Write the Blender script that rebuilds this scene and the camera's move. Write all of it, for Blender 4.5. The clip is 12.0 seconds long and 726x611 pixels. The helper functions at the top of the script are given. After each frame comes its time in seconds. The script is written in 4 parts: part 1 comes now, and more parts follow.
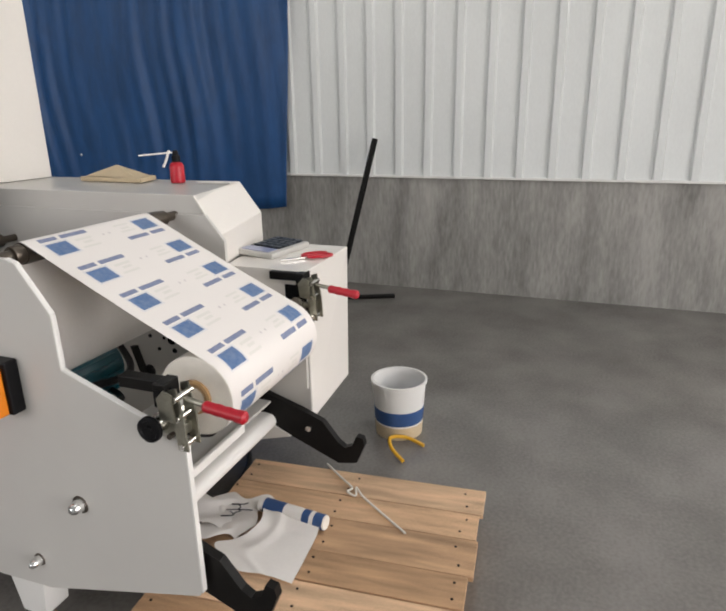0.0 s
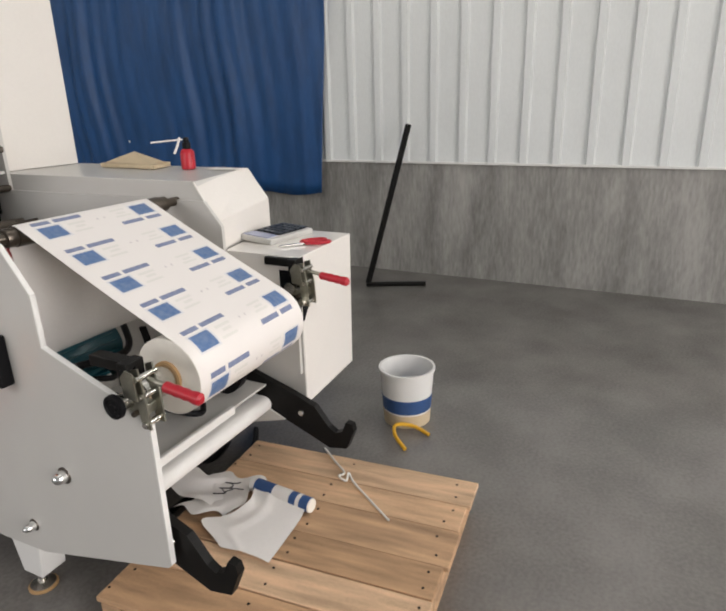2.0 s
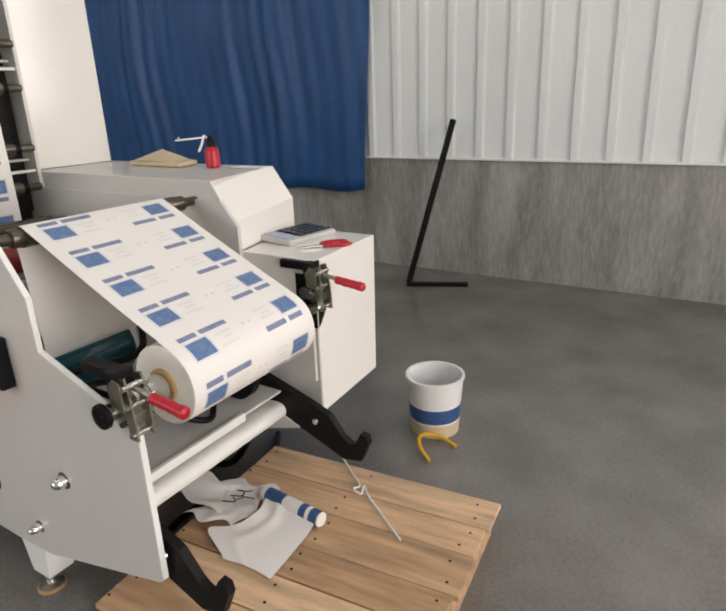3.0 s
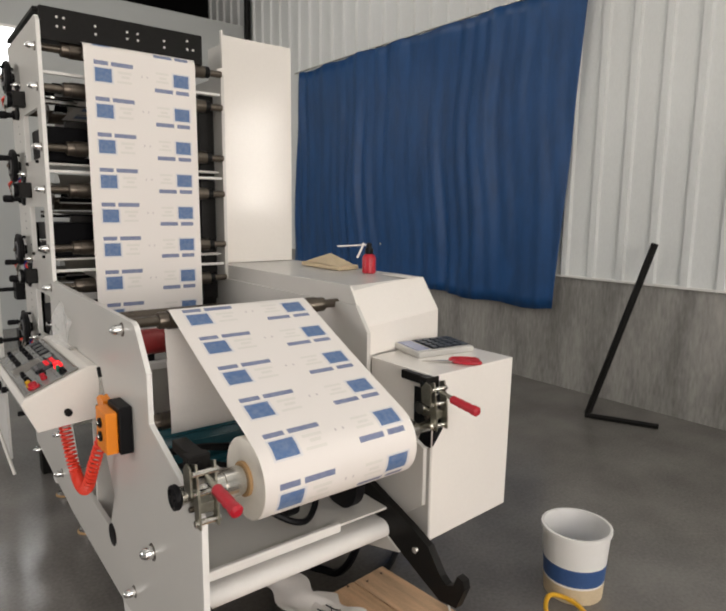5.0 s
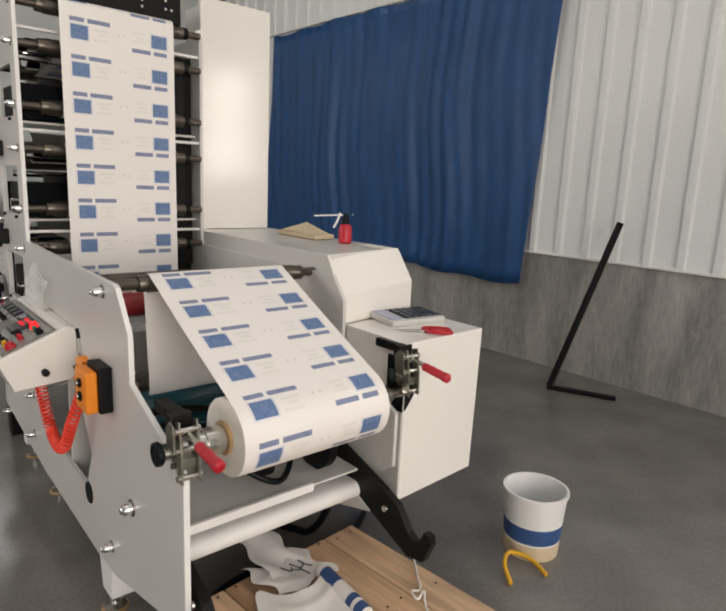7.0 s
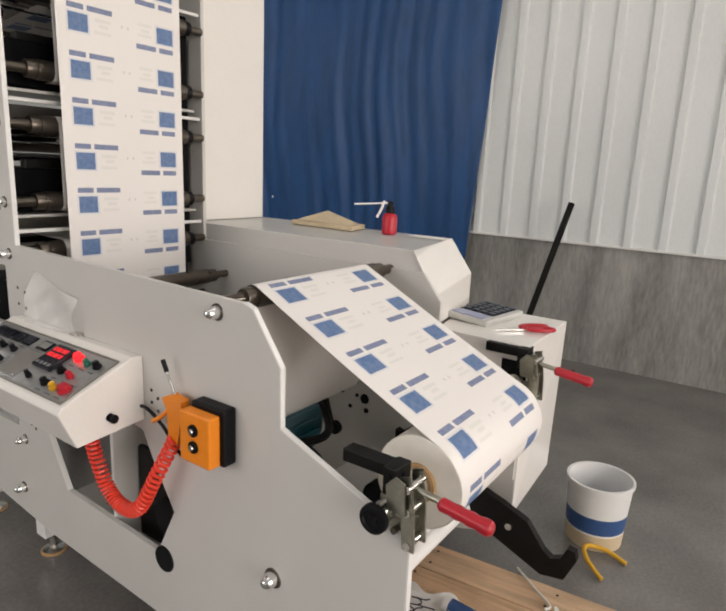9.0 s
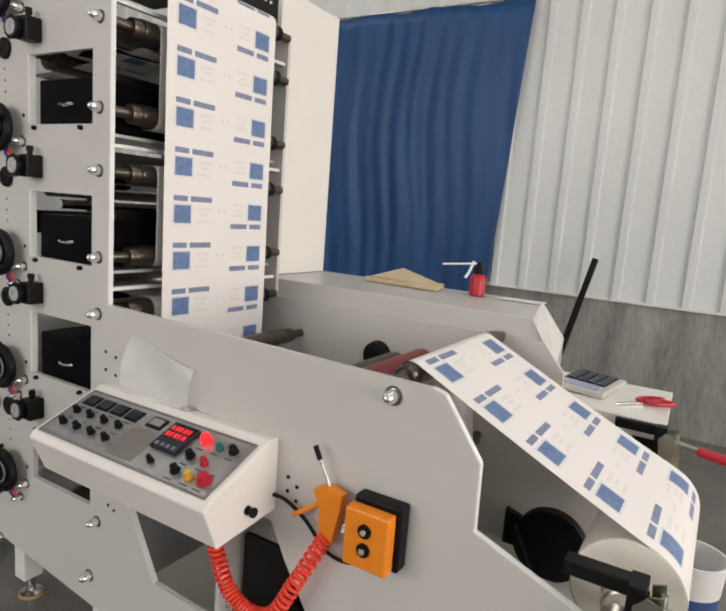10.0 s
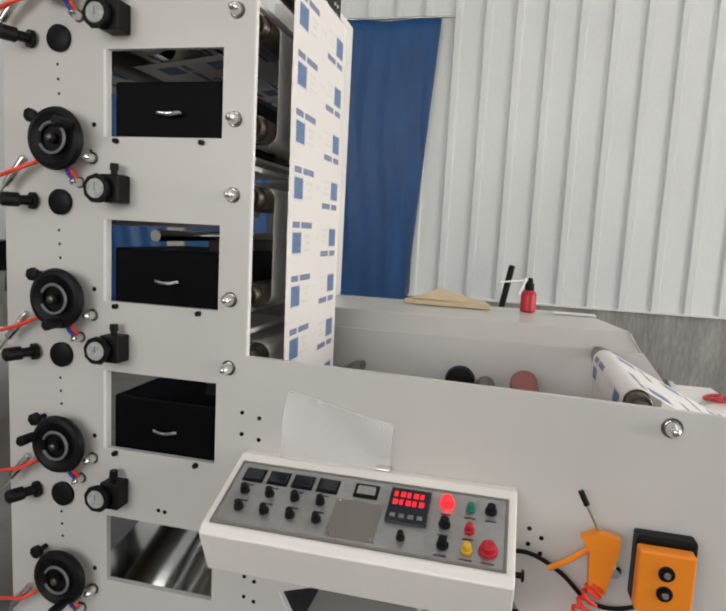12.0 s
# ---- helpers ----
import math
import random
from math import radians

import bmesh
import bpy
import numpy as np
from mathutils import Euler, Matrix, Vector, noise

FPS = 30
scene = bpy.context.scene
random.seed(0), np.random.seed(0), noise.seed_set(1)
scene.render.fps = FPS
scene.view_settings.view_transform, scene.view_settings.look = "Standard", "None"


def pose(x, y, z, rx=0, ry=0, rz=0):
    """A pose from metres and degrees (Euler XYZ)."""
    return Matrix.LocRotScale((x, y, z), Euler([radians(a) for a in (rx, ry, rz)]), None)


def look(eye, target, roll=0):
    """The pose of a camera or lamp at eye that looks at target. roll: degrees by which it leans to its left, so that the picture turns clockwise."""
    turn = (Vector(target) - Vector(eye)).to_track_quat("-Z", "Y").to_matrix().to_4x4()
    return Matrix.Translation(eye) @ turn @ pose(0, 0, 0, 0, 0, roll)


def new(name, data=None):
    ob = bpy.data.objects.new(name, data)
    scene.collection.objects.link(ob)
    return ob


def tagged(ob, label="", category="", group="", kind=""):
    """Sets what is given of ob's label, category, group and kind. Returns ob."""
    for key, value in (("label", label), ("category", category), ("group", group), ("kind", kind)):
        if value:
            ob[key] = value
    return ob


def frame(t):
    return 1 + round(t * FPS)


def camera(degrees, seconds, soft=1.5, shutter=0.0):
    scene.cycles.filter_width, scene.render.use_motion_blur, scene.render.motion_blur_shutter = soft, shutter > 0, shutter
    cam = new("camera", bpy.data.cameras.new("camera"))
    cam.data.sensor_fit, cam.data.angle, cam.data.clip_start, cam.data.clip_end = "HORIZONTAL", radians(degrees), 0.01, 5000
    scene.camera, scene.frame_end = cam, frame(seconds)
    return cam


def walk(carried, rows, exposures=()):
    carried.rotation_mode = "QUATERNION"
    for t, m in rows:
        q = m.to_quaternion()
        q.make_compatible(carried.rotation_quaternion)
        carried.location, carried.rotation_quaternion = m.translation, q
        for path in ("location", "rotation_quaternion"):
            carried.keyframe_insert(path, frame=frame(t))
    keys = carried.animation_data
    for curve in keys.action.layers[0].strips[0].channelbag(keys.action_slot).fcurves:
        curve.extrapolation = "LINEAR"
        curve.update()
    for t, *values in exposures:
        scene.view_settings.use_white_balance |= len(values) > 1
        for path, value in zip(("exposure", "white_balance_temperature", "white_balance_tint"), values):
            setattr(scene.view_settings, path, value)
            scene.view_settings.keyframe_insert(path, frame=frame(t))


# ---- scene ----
cam = camera(62.0, 12.0, soft=2.2)
PATH = [
    (0, (-1.144, -1.002, 1.682), (0.638, -0.328, 1.074), -1.0),
    (0.5, (-1.217, -1.073, 1.688), (0.559, -0.415, 1.046), -1.2),
    (1, (-1.197, -1.128, 1.685), (0.568, -0.436, 1.046), -1.4),
    (1.5, (-1.111, -1.202, 1.689), (0.622, -0.425, 1.06), -1.0),
    (2, (-1.041, -1.247, 1.679), (0.652, -0.4, 1.033), -1.6),
    (2.5, (-0.971, -1.269, 1.677), (0.691, -0.372, 1.018), -2.4),
    (4.5, (-0.576, -1.494, 1.682), (0.695, -0.02, 1.221), 0.7),
    (5, (-0.59, -1.507, 1.681), (0.628, 0.049, 1.375), 0.6),
    (5.5, (-0.611, -1.531, 1.682), (0.599, 0.036, 1.394), 0.9),
    (6, (-0.627, -1.542, 1.68), (0.604, 0.002, 1.359), 1.4),
    (6.5, (-0.636, -1.557, 1.675), (0.62, -0.041, 1.323), 1.8),
    (7, (-0.656, -1.536, 1.682), (0.635, -0.061, 1.285), 2.6),
    (9, (-1.059, -0.636, 1.673), (0.548, 0.467, 1.227), 2.6),
    (9.5, (-1.166, -0.34, 1.7), (0.493, 0.716, 1.338), 3.5),
    (10, (-1.23, -0.07, 1.707), (0.47, 0.938, 1.399), 4.4),
    (10.5, (-1.189, 0.21, 1.698), (0.535, 1.17, 1.374), 3.3),
    (11, (-1.199, 0.467, 1.706), (0.584, 1.317, 1.392), 2.8),
    (11.5, (-1.358, 0.725, 1.679), (0.528, 1.333, 1.405), 2.7),
    (12, (-1.476, 0.954, 1.693), (0.457, 1.407, 1.451), 3.0),
]
walk(cam, [(t, look(eye, target, roll)) for t, eye, target, roll in PATH], [(0.0, -0.05, 6430, 12), (2.5, -0.05, 6480, 12), (4.5, -0.22, 6750, 12), (7.0, -0.24, 6750, 12), (9.0, -0.08, 6700, 13), (12.0, 0.02, 6430, 10)])

# ---- light ----
world = bpy.data.worlds.new("world")
scene.world = world
world.use_nodes = True
_n, _l = world.node_tree.nodes, world.node_tree.links
_sky = _n.new("ShaderNodeTexSky")
_sky.sky_type = "NISHITA"
_sky.sun_disc = False
_sky.sun_elevation, _sky.sun_rotation = radians(40), radians(200)
_l.new(_sky.outputs[0], _n["Background"].inputs[0])
_n["Background"].inputs[1].default_value = 0.10


def area(name, loc, aim, sx, sy, watts, col=(1, 1, 1)):
    d = bpy.data.lights.new(name, "AREA")
    d.shape, d.size, d.size_y, d.energy, d.color = "RECTANGLE", sx, sy, watts, col
    ob = new(name, d)
    ob.matrix_world = look(loc, aim)
    return ob


area("gate_daylight", (-1.5, -6.8, 2.4), (-1.0, 0, 1.6), 5.0, 4.2, 350, (1, 0.945, 0.90))
area("side_window_daylight", (-5.85, 3.0, 3.0), (0, 2.6, 1.6), 5.0, 2.2, 155, (1.0, 0.95, 0.91))
area("skylight_daylight", (0.6, -0.5, 5.9), (0.6, -0.5, 0), 6.0, 1.2, 30, (1, 0.98, 0.95))
area("skylight_daylight", (0.6, 5.0, 5.9), (0.6, 5.0, 0), 6.0, 1.2, 50, (1, 0.98, 0.95))

# ---- materials ----


def material(name, col, rough=0.5, metal=0.0, var=0.06, scale=6.0, bump=0.0, bscale=80.0, coat=0.0, stretch=None, spec=0.5):
    m = bpy.data.materials.new(name)
    m.use_nodes = True
    n, l = m.node_tree.nodes, m.node_tree.links
    b = n["Principled BSDF"]
    b.inputs["Roughness"].default_value, b.inputs["Metallic"].default_value = rough, metal
    b.inputs["Coat Weight"].default_value = coat
    b.inputs["Specular IOR Level"].default_value = spec
    tc = n.new("ShaderNodeTexCoord")
    big, fine = n.new("ShaderNodeTexNoise"), n.new("ShaderNodeTexNoise")
    big.inputs["Scale"].default_value, big.inputs["Detail"].default_value = scale, 6
    fine.inputs["Scale"].default_value, fine.inputs["Detail"].default_value = bscale, 3
    src = tc.outputs["Object"]
    if stretch:
        mp = n.new("ShaderNodeMapping")
        mp.inputs["Scale"].default_value = stretch
        l.new(src, mp.inputs["Vector"])
        src = mp.outputs[0]
    l.new(src, big.inputs["Vector"])
    l.new(src, fine.inputs["Vector"])
    mix = n.new("ShaderNodeMix")
    mix.data_type = "RGBA"
    mix.inputs[6].default_value = (*[c * (1 - var) for c in col], 1)
    mix.inputs[7].default_value = (*[min(1, c * (1 + var)) for c in col], 1)
    add = n.new("ShaderNodeMath")
    add.operation = "MULTIPLY_ADD"
    add.inputs[1].default_value, add.inputs[2].default_value = 0.35, 0.0
    l.new(fine.outputs[0], add.inputs[0])
    s2 = n.new("ShaderNodeMath")
    s2.operation = "MULTIPLY_ADD"
    s2.inputs[1].default_value = 0.65
    l.new(big.outputs[0], s2.inputs[0])
    l.new(add.outputs[0], s2.inputs[2])
    ramp = n.new("ShaderNodeMapRange")
    ramp.inputs[1].default_value, ramp.inputs[2].default_value = 0.22, 0.78
    ramp.interpolation_type = "SMOOTHSTEP"
    l.new(s2.outputs[0], ramp.inputs[0])
    l.new(ramp.outputs[0], mix.inputs[0])
    l.new(mix.outputs[2], b.inputs["Base Color"])
    rr = n.new("ShaderNodeMapRange")
    rr.inputs[3].default_value, rr.inputs[4].default_value = max(0.03, rough - 0.07), min(1, rough + 0.07)
    l.new(big.outputs[0], rr.inputs[0])
    l.new(rr.outputs[0], b.inputs["Roughness"])
    if bump:
        bp = n.new("ShaderNodeBump")
        bp.inputs["Strength"].default_value, bp.inputs["Distance"].default_value = bump, 0.004
        l.new(fine.outputs[0], bp.inputs["Height"])
        l.new(bp.outputs[0], b.inputs["Normal"])
    return m


PAINT = material("grey_white_machine_paint", (0.60, 0.585, 0.55), 0.32, var=0.04, scale=3, bump=0.05, bscale=400)
# pale paint of small parts; on plate edges it puts caught light into the colour
EDGE = material("pale_paint_and_lit_edges", (0.80, 0.79, 0.76), 0.45, var=0.02)
WHITE = material("cream_white_panel_paint", (0.84, 0.805, 0.755), 0.15, var=0.025, scale=2)
BLACK = material("black_oxide_metal", (0.007, 0.0065, 0.006), 0.45, 0.0, var=0.35, scale=20, spec=0.18)
RUBBER = material("black_plastic", (0.006, 0.006, 0.007), 0.45, var=0.3, scale=30, spec=0.16)
STEEL = material("bright_steel", (0.62, 0.60, 0.56), 0.24, 1.0, var=0.12, scale=25)
CHROME = material("chrome", (0.78, 0.78, 0.77), 0.1, 1.0, var=0.04)
GUNMETAL = material("dark_anodised_roller", (0.13, 0.11, 0.09), 0.3, 0.85, var=0.2, scale=14)
ZINC = material("zinc_plated_bracket", (0.36, 0.35, 0.29), 0.36, 1.0, var=0.2, scale=30)
RED = material("red_plastic_grip", (0.45, 0.008, 0.022), 0.38, var=0.08, scale=20)
HOSE = material("red_orange_coil_hose", (0.85, 0.06, 0.03), 0.35, var=0.05)
ORANGE = material("orange_plastic", (0.86, 0.25, 0.01), 0.4, var=0.05)
TEAL = material("teal_motor_enamel", (0.006, 0.075, 0.10), 0.35, var=0.2, scale=15)
DARKRED = material("dark_red_enamel", (0.25, 0.02, 0.02), 0.4, var=0.2)
CARD = material("kraft_core_board", (0.42, 0.26, 0.12), 0.8, var=0.12, scale=40)
KRAFT = material("pale_kraft_paper", (0.62, 0.50, 0.33), 0.8, var=0.08, scale=10)
PAPER = material("white_paper", (0.83, 0.80, 0.765), 0.6, var=0.03, scale=5)
ROLLEND = material("paper_roll_edge", (0.80, 0.76, 0.68), 0.8, var=0.04, scale=30, bump=0.1, bscale=300)
CONCRETE = material("stained_grey_concrete", (0.30, 0.29, 0.27), 0.7, var=0.48, scale=2.4, bump=0.2, bscale=30, stretch=(1.5, 1.5, 0.35))
FLOORM = material("grey_sealed_concrete_floor", (0.17, 0.16, 0.148), 0.19, var=0.32, scale=2.0, bump=0.05, bscale=60)
METALWALL = material("white_ribbed_sheet", (0.76, 0.78, 0.77), 0.42, var=0.06, scale=1.5, stretch=(1, 1, 0.4))
PLASTER = material("pale_grey_plaster", (0.52, 0.54, 0.53), 0.75, var=0.05, scale=0.8, bump=0.05)
# near-black without sheen: the dark of unlit space as a base colour
DARKWALL = material("unlit_space_black", (0.006, 0.006, 0.006), 0.95, var=0.2, scale=1)
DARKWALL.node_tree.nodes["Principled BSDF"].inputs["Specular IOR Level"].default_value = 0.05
BLUE = material("blue_tarpaulin", (0.010, 0.066, 0.20), 0.43, var=0.22, scale=3, bump=0.8, bscale=14, stretch=(1, 1.6, 0.5))
BAND = material("blue_printed_band", (0.035, 0.09, 0.24), 0.5, var=0.1, scale=20)
PCBLACK = material("black_ink_box", (0.003, 0.003, 0.004), 0.45, var=0.2, scale=12, spec=0.05)
LCD = material("dark_display", (0.012, 0.014, 0.022), 0.15, var=0.1)
LCDV = material("calculator_screen", (0.33, 0.36, 0.52), 0.2, var=0.08)
BRUSHED = material("brushed_panel_plate", (0.40, 0.40, 0.39), 0.24, 0.55, var=0.12, scale=30)
GLASSY = material("glazed_pale_dial", (0.42, 0.43, 0.42), 0.12, var=0.25, scale=60)
DIALGREY = material("grey_dial_plastic", (0.16, 0.16, 0.165), 0.4, var=0.1)
TAUPE = material("taupe_label_plate", (0.20, 0.185, 0.165), 0.4, 0.2, var=0.06)
INK = material("dark_ink", (0.02, 0.02, 0.025), 0.6)
GREEN = material("green_plastic", (0.01, 0.16, 0.10), 0.35)
YELLOW = material("yellow_plastic", (0.7, 0.38, 0.02), 0.35)
BLUEHOSE = material("blue_air_hose", (0.03, 0.06, 0.35), 0.35)
STRING = material("white_string", (0.75, 0.73, 0.68), 0.7)


def glow(name, col, power):
    m = bpy.data.materials.new(name)
    m.use_nodes = True
    b = m.node_tree.nodes["Principled BSDF"]
    b.inputs["Base Color"].default_value = (*col, 1)
    b.inputs["Emission Color"].default_value = (*col, 1)
    b.inputs["Emission Strength"].default_value = power
    return m


REDLIGHT = glow("lit_red_lamp", (1.0, 0.015, 0.02), 1.6)
REDDIGIT = glow("lit_red_digits", (0.9, 0.015, 0.025), 0.5)
DAYPANE = glow("daylit_window_pane", (0.95, 0.98, 1.0), 7.0)
SUNPANE = glow("bright_daylit_pane", (1.0, 0.97, 0.92), 16.0)


def print_material():
    """Paper with a repeating blue layout: two rows of squares and bars along the web, from its UV in metres."""
    m = bpy.data.materials.new("printed_paper")
    m.use_nodes = True
    n, l = m.node_tree.nodes, m.node_tree.links
    b = n["Principled BSDF"]
    b.inputs["Roughness"].default_value = 0.5
    uv = n.new("ShaderNodeUVMap")
    sep = n.new("ShaderNodeSeparateXYZ")
    l.new(uv.outputs[0], sep.inputs[0])

    def mth(op, a, c, d=None):
        k = n.new("ShaderNodeMath")
        k.operation = op
        for i, v in enumerate((a, c, d)):
            if v is None:
                continue
            if isinstance(v, (int, float)):
                k.inputs[i].default_value = v
            else:
                l.new(v, k.inputs[i])
        return k.outputs[0]

    u = sep.outputs[0]
    v = mth("FLOORED_MODULO", mth("DIVIDE", sep.outputs[1], 0.1635), 1.0)

    def rect(u0, u1, v0, v1):
        a = mth("COMPARE", u, (u0 + u1) / 2, (u1 - u0) / 2)
        c = mth("COMPARE", v, (v0 + v1) / 2, (v1 - v0) / 2)
        return mth("MULTIPLY", a, c)

    def union(rs):
        out = rect(*rs[0])
        for r in rs[1:]:
            out = mth("MAXIMUM", out, rect(*r))
        return out

    squares = union([(0.085, 0.228, 0.30, 0.68), (0.785, 0.93, 0.20, 0.57)])
    bars = union([(0.08, 0.20, 0.10, 0.215), (0.225, 0.415, 0.10, 0.215), (0.605, 0.775, 0.67, 0.785), (0.805, 0.93, 0.67, 0.785)])
    halo = union([(0.072, 0.243, 0.26, 0.72), (0.77, 0.945, 0.16, 0.61)])
    faint = union([(0.28, 0.40, 0.33, 0.40), (0.31, 0.38, 0.45, 0.52), (0.27, 0.40, 0.60, 0.66), (0.62, 0.74, 0.20, 0.26), (0.65, 0.72, 0.33, 0.39), (0.62, 0.74, 0.44, 0.50)])
    dots = union([(0.485, 0.495, 0.36, 0.42), (0.535, 0.545, 0.36, 0.42)])
    nz = n.new("ShaderNodeTexNoise")
    nz.inputs["Scale"].default_value = 60
    nz.inputs["Detail"].default_value = 4
    tc = n.new("ShaderNodeTexCoord")
    l.new(tc.outputs["Object"], nz.inputs["Vector"])
    grain = mth("MULTIPLY_ADD", nz.outputs[0], 0.3, 0.83)

    def over(base, mask, col, k=1.0):
        x = n.new("ShaderNodeMix")
        x.data_type = "RGBA"
        l.new(mth("MULTIPLY", mth("MULTIPLY", mask, grain), k), x.inputs[0])
        if isinstance(base, tuple):
            x.inputs[6].default_value = (*base, 1)
        else:
            l.new(base, x.inputs[6])
        x.inputs[7].default_value = (*col, 1)
        return x.outputs[2]

    c = over((0.84, 0.80, 0.76), halo, (0.45, 0.52, 0.66), 0.28)
    c = over(c, faint, (0.52, 0.55, 0.46), 0.24)
    c = over(c, dots, (0.45, 0.40, 0.42), 0.6)
    c = over(c, bars, (0.10, 0.145, 0.30), 0.88)
    c = over(c, squares, (0.072, 0.155, 0.335), 0.95)
    l.new(c, b.inputs["Base Color"])
    return m


PRINT = print_material()

# ---- builders ----


def thing(name, label, category, group="", kind="", at=(0, 0, 0)):
    ob = new(name)
    ob.empty_display_size = 0.05
    ob.location = at
    return tagged(ob, label, category, group, kind)


def part(name, bm, mat, parent=None, label="", smooth=False):
    me = bpy.data.meshes.new(name)
    bm.normal_update()
    if smooth:
        for f in bm.faces:
            f.smooth = True
    bm.to_mesh(me)
    bm.free()
    me.materials.append(mat)
    if smooth:
        me.set_sharp_from_angle(angle=radians(40))
    ob = new(name, me)
    if parent:
        ob.parent = parent
    if label:
        ob["label"] = label
    return ob


def share(name, me, parent, m):
    ob = new(name, me)
    ob.parent = parent
    ob.matrix_basis = m
    return ob


def box_bm(x0, x1, y0, y1, z0, z1, bevel=0.003):
    bm = bmesh.new()
    bmesh.ops.create_cube(bm, size=1)
    for v in bm.verts:
        v.co = ((x0 + x1) / 2 + v.co.x * (x1 - x0), (y0 + y1) / 2 + v.co.y * (y1 - y0), (z0 + z1) / 2 + v.co.z * (z1 - z0))
    if bevel:
        bmesh.ops.bevel(bm, geom=bm.edges[:], offset=min(bevel, 0.4 * min(x1 - x0, y1 - y0, z1 - z0)), segments=2, affect="EDGES", profile=0.5)
    return bm


def box(name, x0, x1, y0, y1, z0, z1, mat, parent=None, label="", bevel=0.003):
    return part(name, box_bm(x0, x1, y0, y1, z0, z1, bevel), mat, parent, label)


def lathe_bm(rings, seg=24):
    """Rings of (height, radius) turned about z, closed at both ends."""
    bm = bmesh.new()
    rows = []
    for h, r in rings:
        rows.append([bm.verts.new((r * math.cos(2 * math.pi * i / seg), r * math.sin(2 * math.pi * i / seg), h)) for i in range(seg)])
    for a, b in zip(rows, rows[1:]):
        for i in range(seg):
            bm.faces.new((a[i], a[(i + 1) % seg], b[(i + 1) % seg], b[i]))
    bm.faces.new(rows[0][::-1])
    bm.faces.new(rows[-1])
    return bm


AXIS = {"x": pose(0, 0, 0, 0, 90, 0), "-x": pose(0, 0, 0, 0, -90, 0), "y": pose(0, 0, 0, -90, 0, 0), "-y": pose(0, 0, 0, 90, 0, 0), "z": Matrix(), "-z": pose(0, 0, 0, 180, 0, 0)}


def lathe(name, rings, at, axis, mat, parent=None, label="", seg=24):
    bm = lathe_bm(rings, seg)
    turn = AXIS[axis] if isinstance(axis, str) else axis
    bmesh.ops.transform(bm, matrix=Matrix.Translation(at) @ turn, verts=bm.verts)
    return part(name, bm, mat, parent, label, True)


def plate_bm(outline, holes, x0, x1):
    """A plate in the y-z plane between x0 and x1 with holes through it."""
    bm = bmesh.new()
    edges = []
    for loop in [outline, *holes]:
        vs = [bm.verts.new((x0, y, z)) for y, z in loop]
        edges += [bm.edges.new((vs[i], vs[(i + 1) % len(vs)])) for i in range(len(vs))]
    bmesh.ops.triangle_fill(bm, use_beauty=True, use_dissolve=False, edges=edges)
    ext = bmesh.ops.extrude_face_region(bm, geom=bm.faces[:])
    for v in ext["geom"]:
        if isinstance(v, bmesh.types.BMVert):
            v.co.x = x1
    bmesh.ops.recalc_face_normals(bm, faces=bm.faces[:])
    return bm


def prism_bm(outline, lo, hi, axis="x", bevel=0.0):
    """A convex outline swept along an axis: (y, z) along x, (x, z) along y, (x, y) along z."""
    bm = bmesh.new()
    mk = {"x": lambda a, b, c: (c, a, b), "y": lambda a, b, c: (a, c, b), "z": lambda a, b, c: (a, b, c)}[axis]
    lo_v = [bm.verts.new(mk(a, b, lo)) for a, b in outline]
    hi_v = [bm.verts.new(mk(a, b, hi)) for a, b in outline]
    bm.faces.new(lo_v)
    bm.faces.new(hi_v)
    for i in range(len(outline)):
        j = (i + 1) % len(outline)
        bm.faces.new((lo_v[i], lo_v[j], hi_v[j], hi_v[i]))
    bmesh.ops.recalc_face_normals(bm, faces=bm.faces[:])
    if bevel:
        bmesh.ops.bevel(bm, geom=bm.edges[:], offset=bevel, segments=2, affect="EDGES", profile=0.5)
    return bm


def tube(name, pts, r, mat, parent=None, label="", seg=8, smooth_path=True):
    """A round cable or rod through the points."""
    P = [Vector(p) for p in pts]
    if smooth_path and len(P) > 2:
        Q = []
        for i in range(len(P) - 1):
            a, b, c, d = P[max(i - 1, 0)], P[i], P[i + 1], P[min(i + 2, len(P) - 1)]
            for k in range(6):
                s = k / 6
                Q.append(0.5 * ((2 * b) + (c - a) * s + (2 * a - 5 * b + 4 * c - d) * s * s + (3 * b - a - 3 * c + d) * s ** 3))
        P = Q + [P[-1]]
    bm = bmesh.new()
    rows, up = [], Vector((0.31, 0.17, 0.93))
    for i, p in enumerate(P):
        d = (P[min(i + 1, len(P) - 1)] - P[max(i - 1, 0)]).normalized()
        s = d.cross(up).normalized()
        up = s.cross(d).normalized()
        rows.append([bm.verts.new(p + r * (math.cos(2 * math.pi * k / seg) * s + math.sin(2 * math.pi * k / seg) * up)) for k in range(seg)])
    for a, b in zip(rows, rows[1:]):
        for k in range(seg):
            bm.faces.new((a[k], a[(k + 1) % seg], b[(k + 1) % seg], b[k]))
    bm.faces.new(rows[0][::-1])
    bm.faces.new(rows[-1])
    return part(name, bm, mat, parent, label, True)


